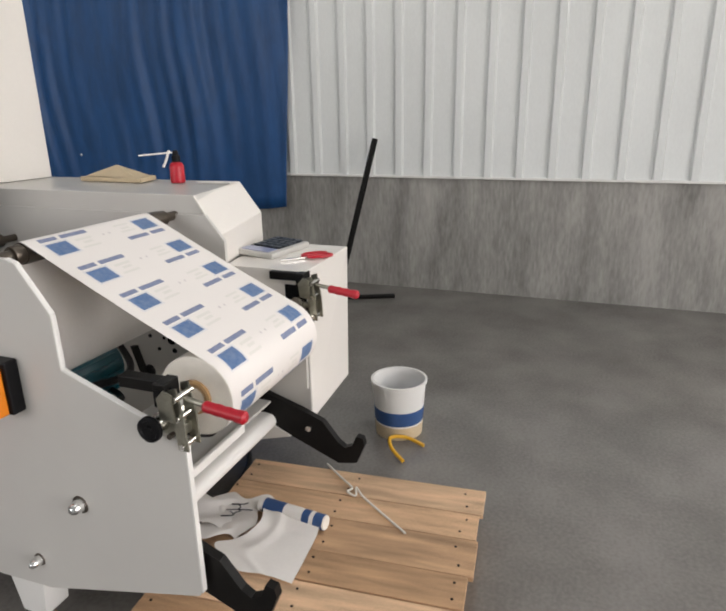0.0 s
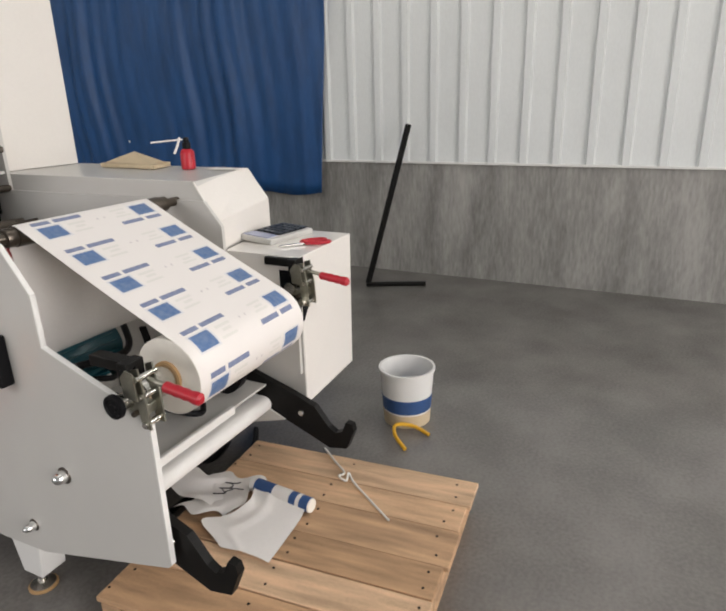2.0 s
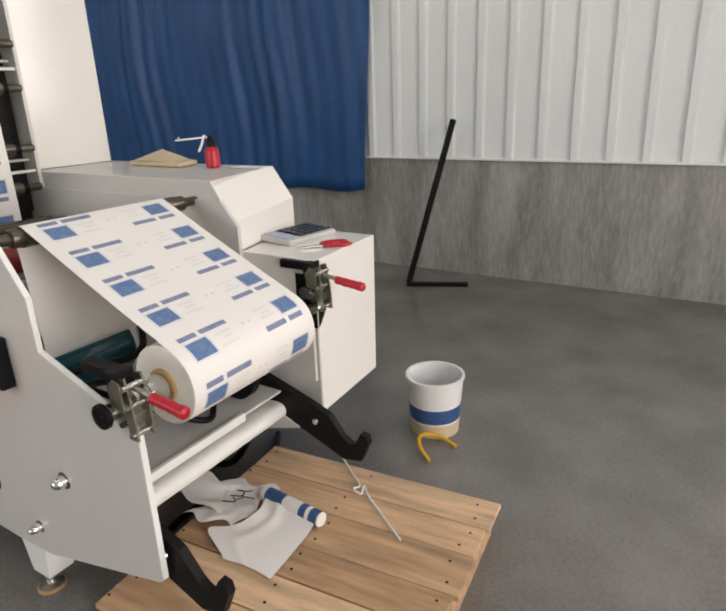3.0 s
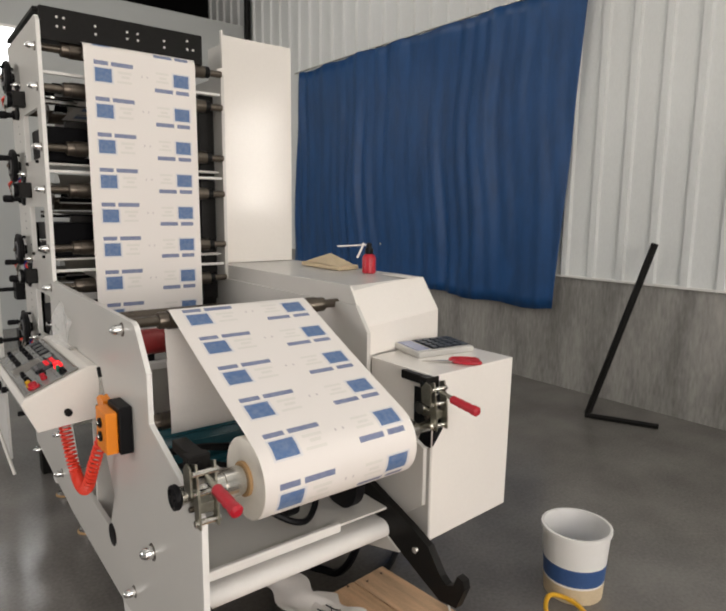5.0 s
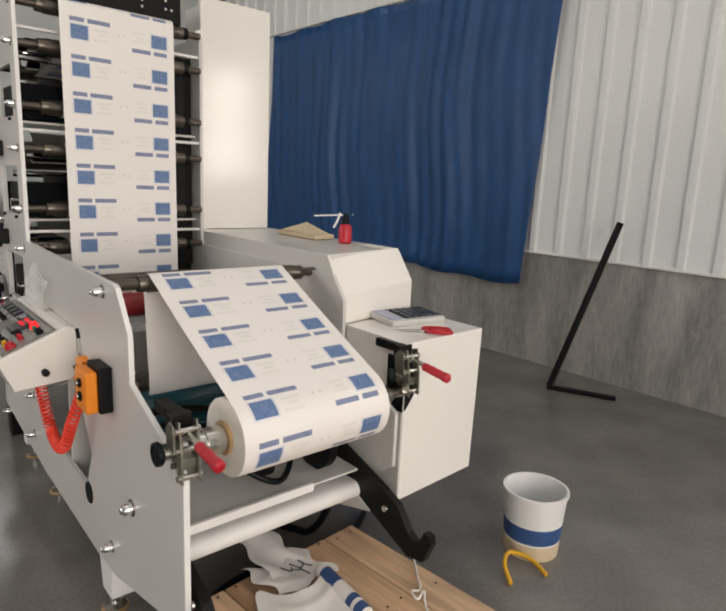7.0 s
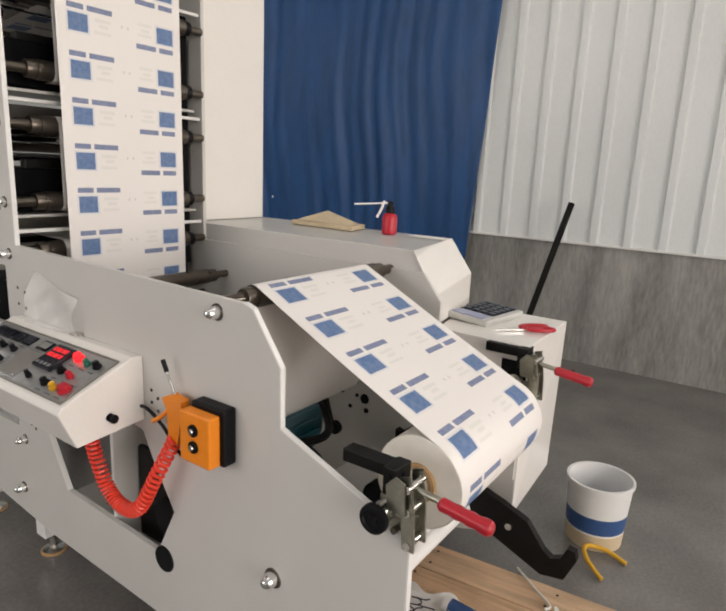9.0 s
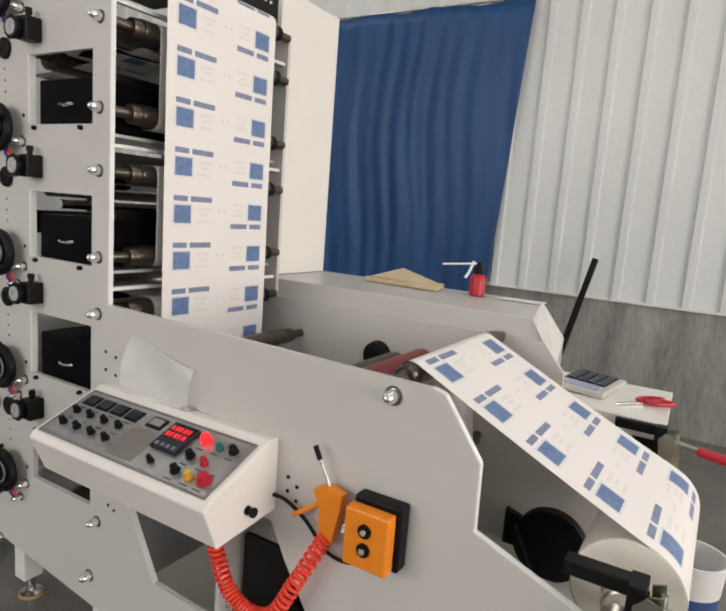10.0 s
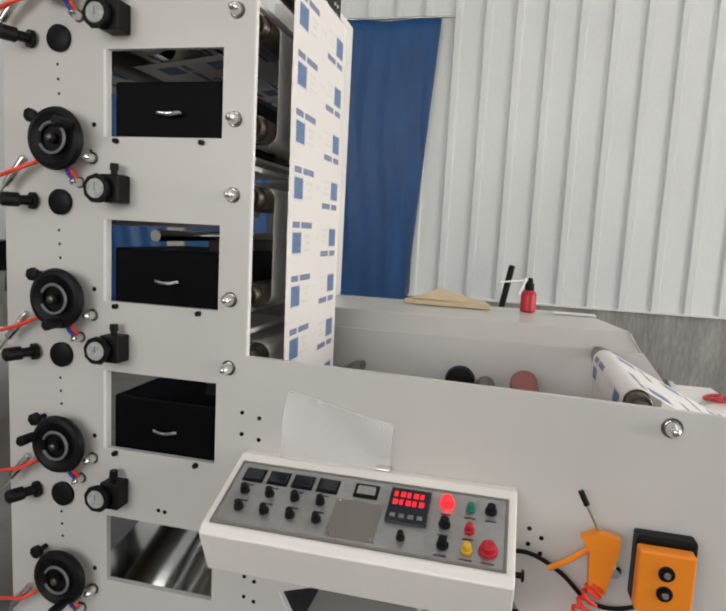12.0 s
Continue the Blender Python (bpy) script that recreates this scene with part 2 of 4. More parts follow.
def sweep(name, path, x0, x1, mat, parent=None, label="", v0=0.0, nx=8, bow=0.0):
    """A sheet between x0 and x1 along a path of (y, z), with UV: across 0 to 1, along in metres."""
    bm = bmesh.new()
    uvl = bm.loops.layers.uv.new("UVMap")
    dist = [v0]
    for a, b in zip(path, path[1:]):
        dist.append(dist[-1] + math.hypot(b[0] - a[0], b[1] - a[1]))
    rows = []
    for y, z in path:
        rows.append([bm.verts.new((x0 + (x1 - x0) * i / nx, y + bow * math.sin(math.pi * i / nx), z)) for i in range(nx + 1)])
    for j in range(len(path) - 1):
        for i in range(nx):
            f = bm.faces.new((rows[j][i], rows[j][i + 1], rows[j + 1][i + 1], rows[j + 1][i]))
            for lp, (uu, vv) in zip(f.loops, ((i, j), (i + 1, j), (i + 1, j + 1), (i, j + 1))):
                lp[uvl].uv = (uu / nx, dist[vv])
    return part(name, bm, mat, parent, label, True)


def arc(cy, cz, r, a0, a1, n=12):
    return [(cy + r * math.cos(radians(a0 + (a1 - a0) * i / n)), cz + r * math.sin(radians(a0 + (a1 - a0) * i / n))) for i in range(n + 1)]


# ---- the hall ----
floor = tagged(box("floor", -6, 4.6, -7, 9.9, -0.2, 0, FLOORM, bevel=0), "smooth grey sealed concrete workshop floor", "floor", kind="structure")
ceiling = tagged(box("ceiling", -6.2, 4.8, -7.2, 10.1, 6.0, 6.2, METALWALL, bevel=0), "pale sheet metal roof of the hall", "ceiling", kind="structure")


def wall(name, x0, x1, y0, y1, z0, z1, mat, label):
    return tagged(box(name, x0, x1, y0, y1, z0, z1, mat, bevel=0), label, "wall", kind="structure")


wall("wall_north", -6, 4.5, 8.15, 8.35, 0, 4.72, PLASTER, "pale grey partition wall at the back of the workshop")
# added wall, coloured as dark as the unlit space above the partition
wall("wall_north_far", -6, 4.7, 9.8, 10, 0, 6, DARKWALL, "added near-black end wall for the unlit space beyond the partition")
tagged(tube("downpipe", [(4.40, 8.05, 0.0), (4.40, 8.05, 5.98)], 0.055, BLACK, smooth_path=False), "dark metal downpipe in the corner of the hall", "pipe")
wall("wall_west_low", -6.2, -6, -7, 9.9, 0, 1.8, PLASTER, "pale grey plastered wall below windows")
wall("wall_west_high", -6.2, -6, -7, 9.9, 4.2, 6, PLASTER, "pale grey plastered wall above windows")
wall("wall_west_pier", -6.2, -6, 4.2, 9.9, 1.8, 4.2, PLASTER, "pale grey plastered wall beside a window")
wall("wall_west_pier_south", -6.2, -6, -7, -1.2, 1.8, 4.2, PLASTER, "pale grey plastered wall beside a window")
wall("wall_south_west", -6, -4.2, -7.2, -7, 0, 6, PLASTER, "pale grey wall beside the open gate")
wall("wall_south_east", 1.2, 4.6, -7.2, -7, 0, 6, PLASTER, "pale grey wall beside the open gate")
wall("wall_south_lintel", -4.2, 1.2, -7.2, -7, 4.5, 6, PLASTER, "pale grey wall above the open gate")
east_low = wall("wall_east_low", 4.5, 4.7, -7, 9.9, 0, 1.085, CONCRETE, "stained bare concrete lower wall")


def ribbed():
    bm = bmesh.new()
    prof, y = [], -6.8
    while y < 9.7:
        prof += [(4.53, y), (4.53, y + 0.235), (4.497, y + 0.247), (4.497, y + 0.268), (4.53, y + 0.28)]
        y += 0.28
    lo = [bm.verts.new((x, yy, 1.085)) for x, yy in prof]
    hi = [bm.verts.new((x, yy, 6.0)) for x, yy in prof]
    for i in range(len(prof) - 1):
        bm.faces.new((lo[i], lo[i + 1], hi[i + 1], hi[i]))
    ob = part("wall_east_high", bm, METALWALL)
    s = ob.modifiers.new("thickness", "SOLIDIFY")
    s.thickness, s.offset = 0.03, -1
    return tagged(ob, "white ribbed sheet metal wall cladding", "wall", kind="structure")


ribbed()
tagged(box("wall_ledge", 4.47, 4.56, -6.9, 8.1, 1.085, 1.105, EDGE), "pale metal drip ledge along the wall", "ledge", kind="structure")


def curtain():
    bm = bmesh.new()
    rnd = random.Random(4)
    ny, nz, rows = 260, 26, []
    phase = [rnd.uniform(0, 6.3) for _ in range(8)]
    for j in range(nz + 1):
        z = 0.775 + (3.70 - 0.775) * j / nz
        row = []
        for i in range(ny + 1):
            y = 1.925 - 0.07 * (z - 0.775) + 4.75 * i / ny
            s = y + 0.05 * math.sin(1.3 * z + phase[0]) + 0.03 * math.sin(3.1 * z + y)
            d = 0.013 * math.sin(9 * s + phase[1]) + 0.009 * math.sin(17 * s + phase[2] + 0.6 * z) + 0.010 * math.sin(31 * s + phase[3] - 0.9 * z) + 0.03 * math.sin(2.7 * s + phase[4])
            amp = (0.45 + 0.55 * (1 - abs(z - 1.9) / 2.4)) * (0.4 + 1.0 * math.sin(1.7 * s + 0.35 * z + phase[7]) ** 2)
            crease = 0.016 * math.sin(6 * (s + 0.5 * z) + phase[5]) * max(0, 1.6 - z)
            row.append(bm.verts.new((4.40 - amp * d + crease, y, z + 0.012 * math.sin(8 * y + phase[6]) + 0.02 * math.sin(1.9 * y) * (1 if j == 0 else 0.3))))
        rows.append(row)
    for a, b in zip(rows, rows[1:]):
        for i in range(ny):
            bm.faces.new((a[i], b[i], b[i + 1], a[i + 1]))
    ob = part("tarpaulin_curtain", bm, BLUE, smooth=True)
    s = ob.modifiers.new("thickness", "SOLIDIFY")
    s.thickness = 0.003
    return tagged(ob, "shiny blue creased tarpaulin curtain hanging on the wall", "curtain")


curtain()
lathe("eyelet", [(0, 0.014), (0.004, 0.012)], (4.36, 4.47, 1.28), "-x", PAPER, bpy.data.objects["tarpaulin_curtain"], seg=12)
tagged(lathe("curtain_rail", [(0, 0.012), (5.0, 0.012)], (4.42, 1.6, 3.715), "y", STEEL, seg=10), "thin steel rail above the blue tarpaulin", "rail")
tagged(tube("strut_foot", [(3.88, 1.17, 0.022), (4.1, 0.66, 0.022)], 0.022, BLACK, smooth_path=False), "black metal foot bar lying on the floor", "bar")
strut = tagged(tube("leaning_strut", [(3.9, 1.16, 0.03), (4.3, 0.91, 1.45)], 0.029, BLACK, smooth_path=False), "black metal bar leaning against the concrete wall", "bar")

def east_window():
    """Tall daylit window far down the east wall, with one transom."""
    w = thing("window_east", "tall daylit window in the ribbed side wall", "window", kind="structure")
    for z0, z1 in ((1.70, 2.48), (2.60, 3.40)):
        box("window_pane", 4.476, 4.484, -5.5, -3.7, z0, z1, SUNPANE, w, "glowing daylit pane", 0)
    for y0, y1, z0, z1 in ((-5.58, -3.62, 1.62, 1.70), (-5.58, -3.62, 3.40, 3.48), (-5.58, -5.5, 1.70, 3.40), (-3.7, -3.62, 1.70, 3.40), (-5.5, -3.7, 2.48, 2.60)):
        box("window_frame", 4.465, 4.492, y0, y1, z0, z1, EDGE, w)


east_window()

# ---- the printing press ----
press = thing("printing_press", "tall grey-white flexographic label printing press with open side plate", "printing press")
UNITS = [0.0, -0.452, -0.880, -1.290]  # print units, from the top down


def rect(y0, y1, z0, z1):
    return [(y0, z0), (y1, z0), (y1, z1), (y0, z1)]


OUTLINE = [(-0.062, 0.378), (-0.05, 0.363), (0.38, 0.254), (0.54, 0.213), (0.75, 0.205), (1.5, 0.228), (2.375, 0.32), (2.375, 2.53), (1.64, 2.53), (1.615, 2.505), (1.615, 1.345),
           (0.46, 1.322), (0.428, 1.312), (0.331, 1.177), (0.329, 1.016), (-0.05, 0.868), (-0.062, 0.855)]
HOLES = [rect(1.699, 2.05, 1.914 + d, 2.142 + d) for d in UNITS[:3]] + [rect(1.699, 2.04, 0.626, 0.828)] + [[(1.369, 0.465), (1.497, 0.694), (1.0, 0.86), (0.90, 0.845), (0.845, 0.745), (0.758, 0.615), (0.845, 0.442)]]
part("side_plate", plate_bm(OUTLINE, HOLES, 0.0, 0.018), PAINT, press)
# front edges of the near plate, the light they catch put in as paler strips
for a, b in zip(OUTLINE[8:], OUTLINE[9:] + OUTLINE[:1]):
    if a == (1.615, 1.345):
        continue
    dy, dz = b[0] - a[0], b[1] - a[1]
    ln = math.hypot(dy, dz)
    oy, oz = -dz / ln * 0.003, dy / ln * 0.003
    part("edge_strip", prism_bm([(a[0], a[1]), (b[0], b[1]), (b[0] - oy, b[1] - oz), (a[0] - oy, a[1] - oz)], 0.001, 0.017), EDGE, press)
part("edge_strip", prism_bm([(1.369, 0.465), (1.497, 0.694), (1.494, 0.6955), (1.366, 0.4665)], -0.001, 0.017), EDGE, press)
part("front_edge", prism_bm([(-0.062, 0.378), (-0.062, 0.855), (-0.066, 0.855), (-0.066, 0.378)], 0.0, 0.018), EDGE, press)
RIGHT = [(0.02, 0.60), (0.02, 0.82), (0.36, 0.98), (0.36, 1.20), (0.44, 1.30), (1.655, 1.30), (1.655, 2.40), (2.40, 2.40), (2.40, 0.2), (0.55, 0.2)]
part("far_side_plate", plate_bm(RIGHT, [rect(1.74, 2.32, 1.87 + d, 2.20 + d) for d in UNITS], 0.895, 0.912), PAINT, press)
part("foot", prism_bm([(0.58, 0.21), (0.73, 0.21), (0.70, 0.07), (0.60, 0.07)], 0.002, 0.10, "x", 0.003), EDGE, press)
for x, y in ((0.03, 0.65), (0.11, 1.73), (0.11, 2.25)):
    lathe("levelling_foot", [(0, 0.045), (0.012, 0.045), (0.02, 0.016), (0.10, 0.016)], (x, y, 0.0), "z", STEEL, press, seg=16)
    lathe("foot_pad", [(0.0, 0.052), (0.006, 0.052), (0.009, 0.047)], (x, y, 0.0), "z", CARD, press, "brown rubber pad", 18)
    if x > 0.05:
        box("foot_bracket", 0.06, 0.14, y - 0.035, y + 0.035, 0.09, 0.335, EDGE, press)

# cross members and rollers of the tower
box("head_beam", 0.02, 0.78, 1.625, 1.66, 2.43, 2.575, BLACK, press, "black head beam with rows of small screws")
box("top_cover", 0.0, 0.785, 1.66, 2.375, 2.555, 2.575, BLACK, press)
for x, dz in ((0.09, 0.02), (0.12, -0.02), (0.09, -0.02), (0.12, 0.02), (0.255, 0.01), (0.255, -0.025), (0.40, 0.01), (0.40, -0.02), (0.45, 0.01), (0.45, -0.02), (0.58, 0.0), (0.58, -0.03), (0.70, 0.02), (0.73, -0.02), (0.70, -0.02)):
    lathe("screw", [(0, 0.006), (0.004, 0.005)], (x, 1.625, 2.515 + dz), "-y", EDGE, press, seg=8)

# black panel added for the shaded vertical gap beside the web
box("gap_dark_panel", 0.80, 0.885, 1.74, 1.78, 1.18, 2.30, BLACK, press, "black panel added for the dark gap inside the tower")
TOWER_ROLLERS = [2.405, 2.23, 1.963, 1.77, 1.495, 1.309, 1.04]


def roller(parent, y, z, r, x0=0.14, x1=0.76, journal=0.5, far=0.90, mat=GUNMETAL, name="roller"):
    k = r * journal
    return lathe(name, [(0.016, k), (x0 - 0.035, k), (x0 - 0.035, r * 0.82), (x0 - 0.03, r * 0.9), (x0, r * 0.9), (x0, r), (x1, r), (x1, r * 0.9), (x1 + 0.04, r * 0.9), (x1 + 0.04, k), (far, k)], (0, y, z), "x", mat, parent)


for z in TOWER_ROLLERS:
    roller(press, 1.665, z, 0.036)
    lathe("journal_collar", [(0, 0.03), (0.025, 0.03)], (0.80, 1.66, z), "x", RUBBER, press, seg=16)
for z in (2.30, 1.855, 1.385):
    box("tie_bar", 0.018, 0.90, 1.67, 1.69, z - 0.007, z + 0.007, EDGE, press)
for d in UNITS[:4]:
    lathe("impression_cylinder", [(0.02, 0.03), (0.12, 0.03), (0.12, 0.075), (0.78, 0.075), (0.78, 0.03), (0.90, 0.03)], (0, 1.98, 2.235 + d), "x", CHROME, press, "polished steel cylinder", 32)
    lathe("inking_roller", [(0.02, 0.02), (0.12, 0.02), (0.12, 0.05), (0.78, 0.05), (0.78, 0.02), (0.90, 0.02)], (0, 2.13, 2.175 + d), "x", GUNMETAL, press, "", 28)
    lathe("chrome_bar", [(0.018, 0.016), (0.90, 0.016)], (0, 1.90 if d == UNITS[1] else 1.80, (2.105 if d == UNITS[1] else 2.19) + d), "x", CHROME, press, seg=14)
    box("shelf_plate", 0.02, 0.89, 1.70, 2.05, 1.884 + d, 1.896 + d, PAINT, press)
    # ink box with a curved chrome pull
    if d < -1.2:
        part("drip_tray", prism_bm([(0.03, 1.895 + d), (0.03, 1.905 + d), (0.88, 2.06 + d), (0.88, 2.05 + d)], 1.70, 2.12, "y"), CHROME, press, "polished steel drip tray")
        continue
    ink = box("ink_box", 0.030, 0.42, 1.716, 2.036, 1.904 + d, 2.066 + d, PCBLACK, press, "black ink box with a chrome pull", 0.006)
    tube("pull", [(0.029, 1.828, 1.980 + d), (0.012, 1.833, 1.980 + d), (0.008, 1.863, 1.976 + d), (0.012, 1.893, 1.980 + d), (0.029, 1.898, 1.980 + d)], 0.0055, CHROME, ink, "chrome pull")
    for y in (1.755, 2.01):
        lathe("box_screw", [(0, 0.008), (0.012, 0.007)], (0, y, 1.902 + d), "-x", RUBBER, press, seg=10)
    # frame lip round the opening
    box("opening_lip", -0.002, 0.020, 2.040, 2.0495, 1.914 + d, 2.142 + d, EDGE, press, bevel=0)
    # black backing added to keep the space behind the ink box dark
    box("dark_backing", 0.13, 0.885, 1.76, 1.80, 1.91 + d, 2.10 + d, BLACK, press, "", 0.004)


def dome(y, z, r=0.017):
    """A chrome cap nut on its washer."""
    ob = lathe("cap_nut", [(0.002, r * 1.05), (0.004, r * 1.05), (0.004, r), (0.018, r * 0.97), (0.028, r * 0.84), (0.037, r * 0.55), (0.041, r * 0.22)], (0, y, z), "-x", CHROME, press, seg=18)
    lathe("washer", [(0, r * 1.35), (0.0025, r * 1.3)], (0, y, z), "-x", GUNMETAL, ob, seg=18)
    return ob


for z in (2.405, 2.23, 1.963, 1.77, 1.495, 1.309):
    dome(1.664, z, 0.0155)
for y, z, r in ((0.557, 1.283, 0.018), (0.346, 0.578, 0.022), (0.567, 0.318, 0.017), (1.665, 0.855, 0.015), (1.52, 0.80, 0.016), (1.66, 0.58, 0.015), (1.70, 0.36, 0.017), (2.27, 0.30, 0.015), (1.03, 0.955, 0.012)):
    dome(y, z, r)


def holes(pts, r=0.005):
    for y, z in pts:
        lathe("tapped_hole", [(0, r), (0.0012, r)], (0, y, z), "-x", RUBBER, press, seg=8)


for d in UNITS:
    holes([(2.195, 2.105 + d), (2.193, 2.066 + d), (2.191, 2.027 + d)], 0.004)
    holes([(2.08, 1.945 + d)], 0.007)
    holes([(2.09, 1.875 + d)], 0.004)
holes([(1.62, 1.19), (1.57, 1.18), (1.62, 1.13), (1.57, 1.12), (1.87, 0.87), (1.85, 0.868), (0.85, 0.99), (0.82, 0.97), (0.85, 0.95), (0.82, 0.93), (1.60, 0.72), (1.57, 0.71), (1.60, 0.66), (1.57, 0.65)], 0.006)
lathe("oil_plug", [(0, 0.045), (0.004, 0.043)], (0, 0.813, 0.428), "-x", RUBBER, press, "black oval hole cover", 24)


def handwheel(y, z, crank):
    wheel = lathe("handwheel", [(0.012, 0.025), (0.03, 0.025), (0.03, 0.070), (0.034, 0.080), (0.045, 0.085), (0.056, 0.080), (0.060, 0.068), (0.052, 0.055), (0.050, 0.046), (0.058, 0.044), (0.058, 0.036), (0.050, 0.034), (0.050, 0.016), (0.066, 0.014), (0.068, 0.006)], (0, y, z), "-x", RUBBER, press, "black moulded handwheel", 36)
    tube("dial_ring", [(-0.060, y + 0.040 * math.cos(math.pi * k / 14), z + 0.040 * math.sin(math.pi * k / 14)) for k in range(2, 27)], 0.0042, DIALGREY, wheel, "", 6, False)
    lathe("hub_screw", [(0, 0.010), (0.006, 0.010), (0.009, 0.006)], (-0.066, y, z), "-x", GUNMETAL, wheel, seg=12)
    a = radians(crank)
    lathe("crank_grip", [(0, 0.008), (0.01, 0.008), (0.014, 0.013), (0.06, 0.015), (0.066, 0.010)], (-0.055, y + 0.068 * math.cos(a), z + 0.068 * math.sin(a)), "-x", RUBBER, wheel, seg=12)
    # locking knob with lobes
    k = lathe("lock_knob", [(0, 0.008), (0.03, 0.008), (0.03, 0.019), (0.045, 0.019), (0.048, 0.012)], (0, y + 0.085, z + 0.062), "-x", RUBBER, press, seg=7)
    return wheel


for d, crank in zip((0.44, 0.0, -0.436, -0.858, -1.267), (60, 150, 250, 20, 240)):
    z = 1.90 + d
    if z < 2.45:
        handwheel(2.166, z, crank)
    dome(2.085, z - 0.045, 0.013)
    dome(2.125, z - 0.112, 0.012)
    # air cylinder with red and blue hoses
    lathe("air_cylinder", [(0, 0.009), (0.005, 0.011), (0.10, 0.011), (0.105, 0.004), (0.15, 0.004)], (-0.035, 2.275, z - 0.05), pose(0, 0, 0, -50, 0, 0) @ AXIS["y"], STEEL, press, seg=12)
    tube("red_air_hose", [(-0.02, 2.245, z - 0.06), (-0.05, 2.29, z - 0.085), (-0.045, 2.34, z - 0.10), (-0.03, 2.40, z - 0.12)], 0.0055, HOSE, press)
    tube("blue_air_hose", [(-0.015, 2.125, z - 0.112), (-0.03, 2.14, z - 0.09), (-0.02, 2.155, z - 0.06)], 0.0055, BLUEHOSE, press)
    tube("red_air_hose", [(-0.012, 2.125, z - 0.105), (-0.026, 2.13, z - 0.085), (-0.016, 2.155, z - 0.07)], 0.005, HOSE, press)
    if d < -1.2:
        continue
    # black register knob, round cover and pressure regulator
    q = z - 0.168
    lathe("register_knob", [(0, 0.024), (0.012, 0.024), (0.012, 0.014), (0.04, 0.014), (0.045, 0.020), (0.085, 0.020), (0.09, 0.015)], (0, 2.275, q), pose(0, 0, 0, 0, 0, -25) @ AXIS["-x"], RUBBER, press, seg=16)
    lathe("round_cover", [(0, 0.036), (0.010, 0.036), (0.012, 0.033)], (0, 2.186, q), "-x", RUBBER, press, seg=30)
    q += 0.033
    reg = box("pressure_regulator", -0.055, 0.0, 1.967, 2.024, q - 0.03, q + 0.045, BLACK, press, "black pressure regulator with a round dial", 0.004)
    lathe("valve_knob", [(0, 0.009), (0.012, 0.009), (0.012, 0.012), (0.03, 0.011)], (-0.028, 1.997, q + 0.045), "z", RUBBER, reg, seg=12)
    lathe("gauge_body", [(0, 0.032), (0.02, 0.040), (0.026, 0.038)], (-0.05, 2.02, q + 0.005), "-x", RUBBER, reg, seg=9)
    lathe("gauge_dial", [(0, 0.026), (0.003, 0.025)], (-0.0755, 2.02, q + 0.005), "-x", GLASSY, reg, "pale round gauge dial", 24)
    box("gauge_needle", -0.0800, -0.0788, 2.0192, 2.0208, q + 0.0, q + 0.020, DIALGREY, reg, bevel=0)

# rollers and cylinders of the rewind end
roller(press, 0.60, 1.292, 0.034, 0.17, 0.80, 0.55, 0.93)
lathe("shaft_end", [(0, 0.019), (0.05, 0.019), (0.052, 0.016)], (0.88, 0.60, 1.292), "x", GUNMETAL, press, seg=18)
roller(press, 1.00, 1.13, 0.04, 0.12, 0.82, 0.5, 0.90)
roller(press, 1.50, 1.155, 0.033, 0.14, 0.78, 0.5, 0.90)
lathe("pinch_roller", [(0.02, 0.015), (0.12, 0.015), (0.12, 0.05), (0.8, 0.05), (0.8, 0.015), (0.90, 0.015)], (0, 0.86, 1.165), "x", DARKRED, press, "dark red rubber covered roller", 28)
roller(press, 0.645, 0.905, 0.034, 0.14, 0.80, 0.5, 0.90)
lathe("bearing_housing", [(0, 0.06), (0.03, 0.055), (0.035, 0.03)], (0.895, 1.10, 1.13), "-x", RUBBER, press, "black bearing housing", 24)
box("tie_bar", 0.018, 0.90, 0.96, 1.0, 1.02, 1.05, EDGE, press)
box("base_tray", 0.018, 0.895, 0.45, 1.55, 0.33, 0.345, PAINT, press)
box("rear_bulkhead", 0.018, 0.895, 1.10, 1.115, 0.35, 1.0, PAINT, press, "grey inner plate with bolt holes")
box("shelf_plate", 0.018, 0.893, 0.17, 0.62, 0.535, 0.545, PAINT, press)
# paler than the shelf: the light on the lip is in its colour
box("shelf_lip", 0.018, 0.62, 0.155, 0.175, 0.525, 0.558, EDGE, press, "", 0.004)
part("cross_beam", prism_bm([(0.25, 0.485), (0.19, 0.487)] + arc(0.185, 0.452, 0.034, 90, 235, 8) + [(0.20, 0.415), (0.25, 0.415)], 0.018, 0.893, "x"), EDGE, press, "pale rounded cross beam", True)
part("gusset", prism_bm([(0.08, 0.40), (0.5, 0.28), (0.60, 0.52), (0.30, 0.50)], 0.84, 0.848, "x"), PAINT, press)
lathe("idler_pulley", [(0, 0.03), (0.005, 0.05), (0.05, 0.05), (0.055, 0.03)], (0.48, 0.34, 0.60), "x", RUBBER, press, "", 24)
lathe("gear_motor", [(0, 0.03), (0.004, 0.07), (0.16, 0.075), (0.165, 0.055), (0.22, 0.05)], (0.05, 0.86, 0.52), "x", RUBBER, press, "black gear motor behind the opening", 28)
# added black sheet, stands for the shade inside the lower opening
box("inner_dark_sheet", 0.10, 0.12, 0.76, 1.08, 0.36, 0.70, BLACK, press, "dark sheet added to darken the opening")

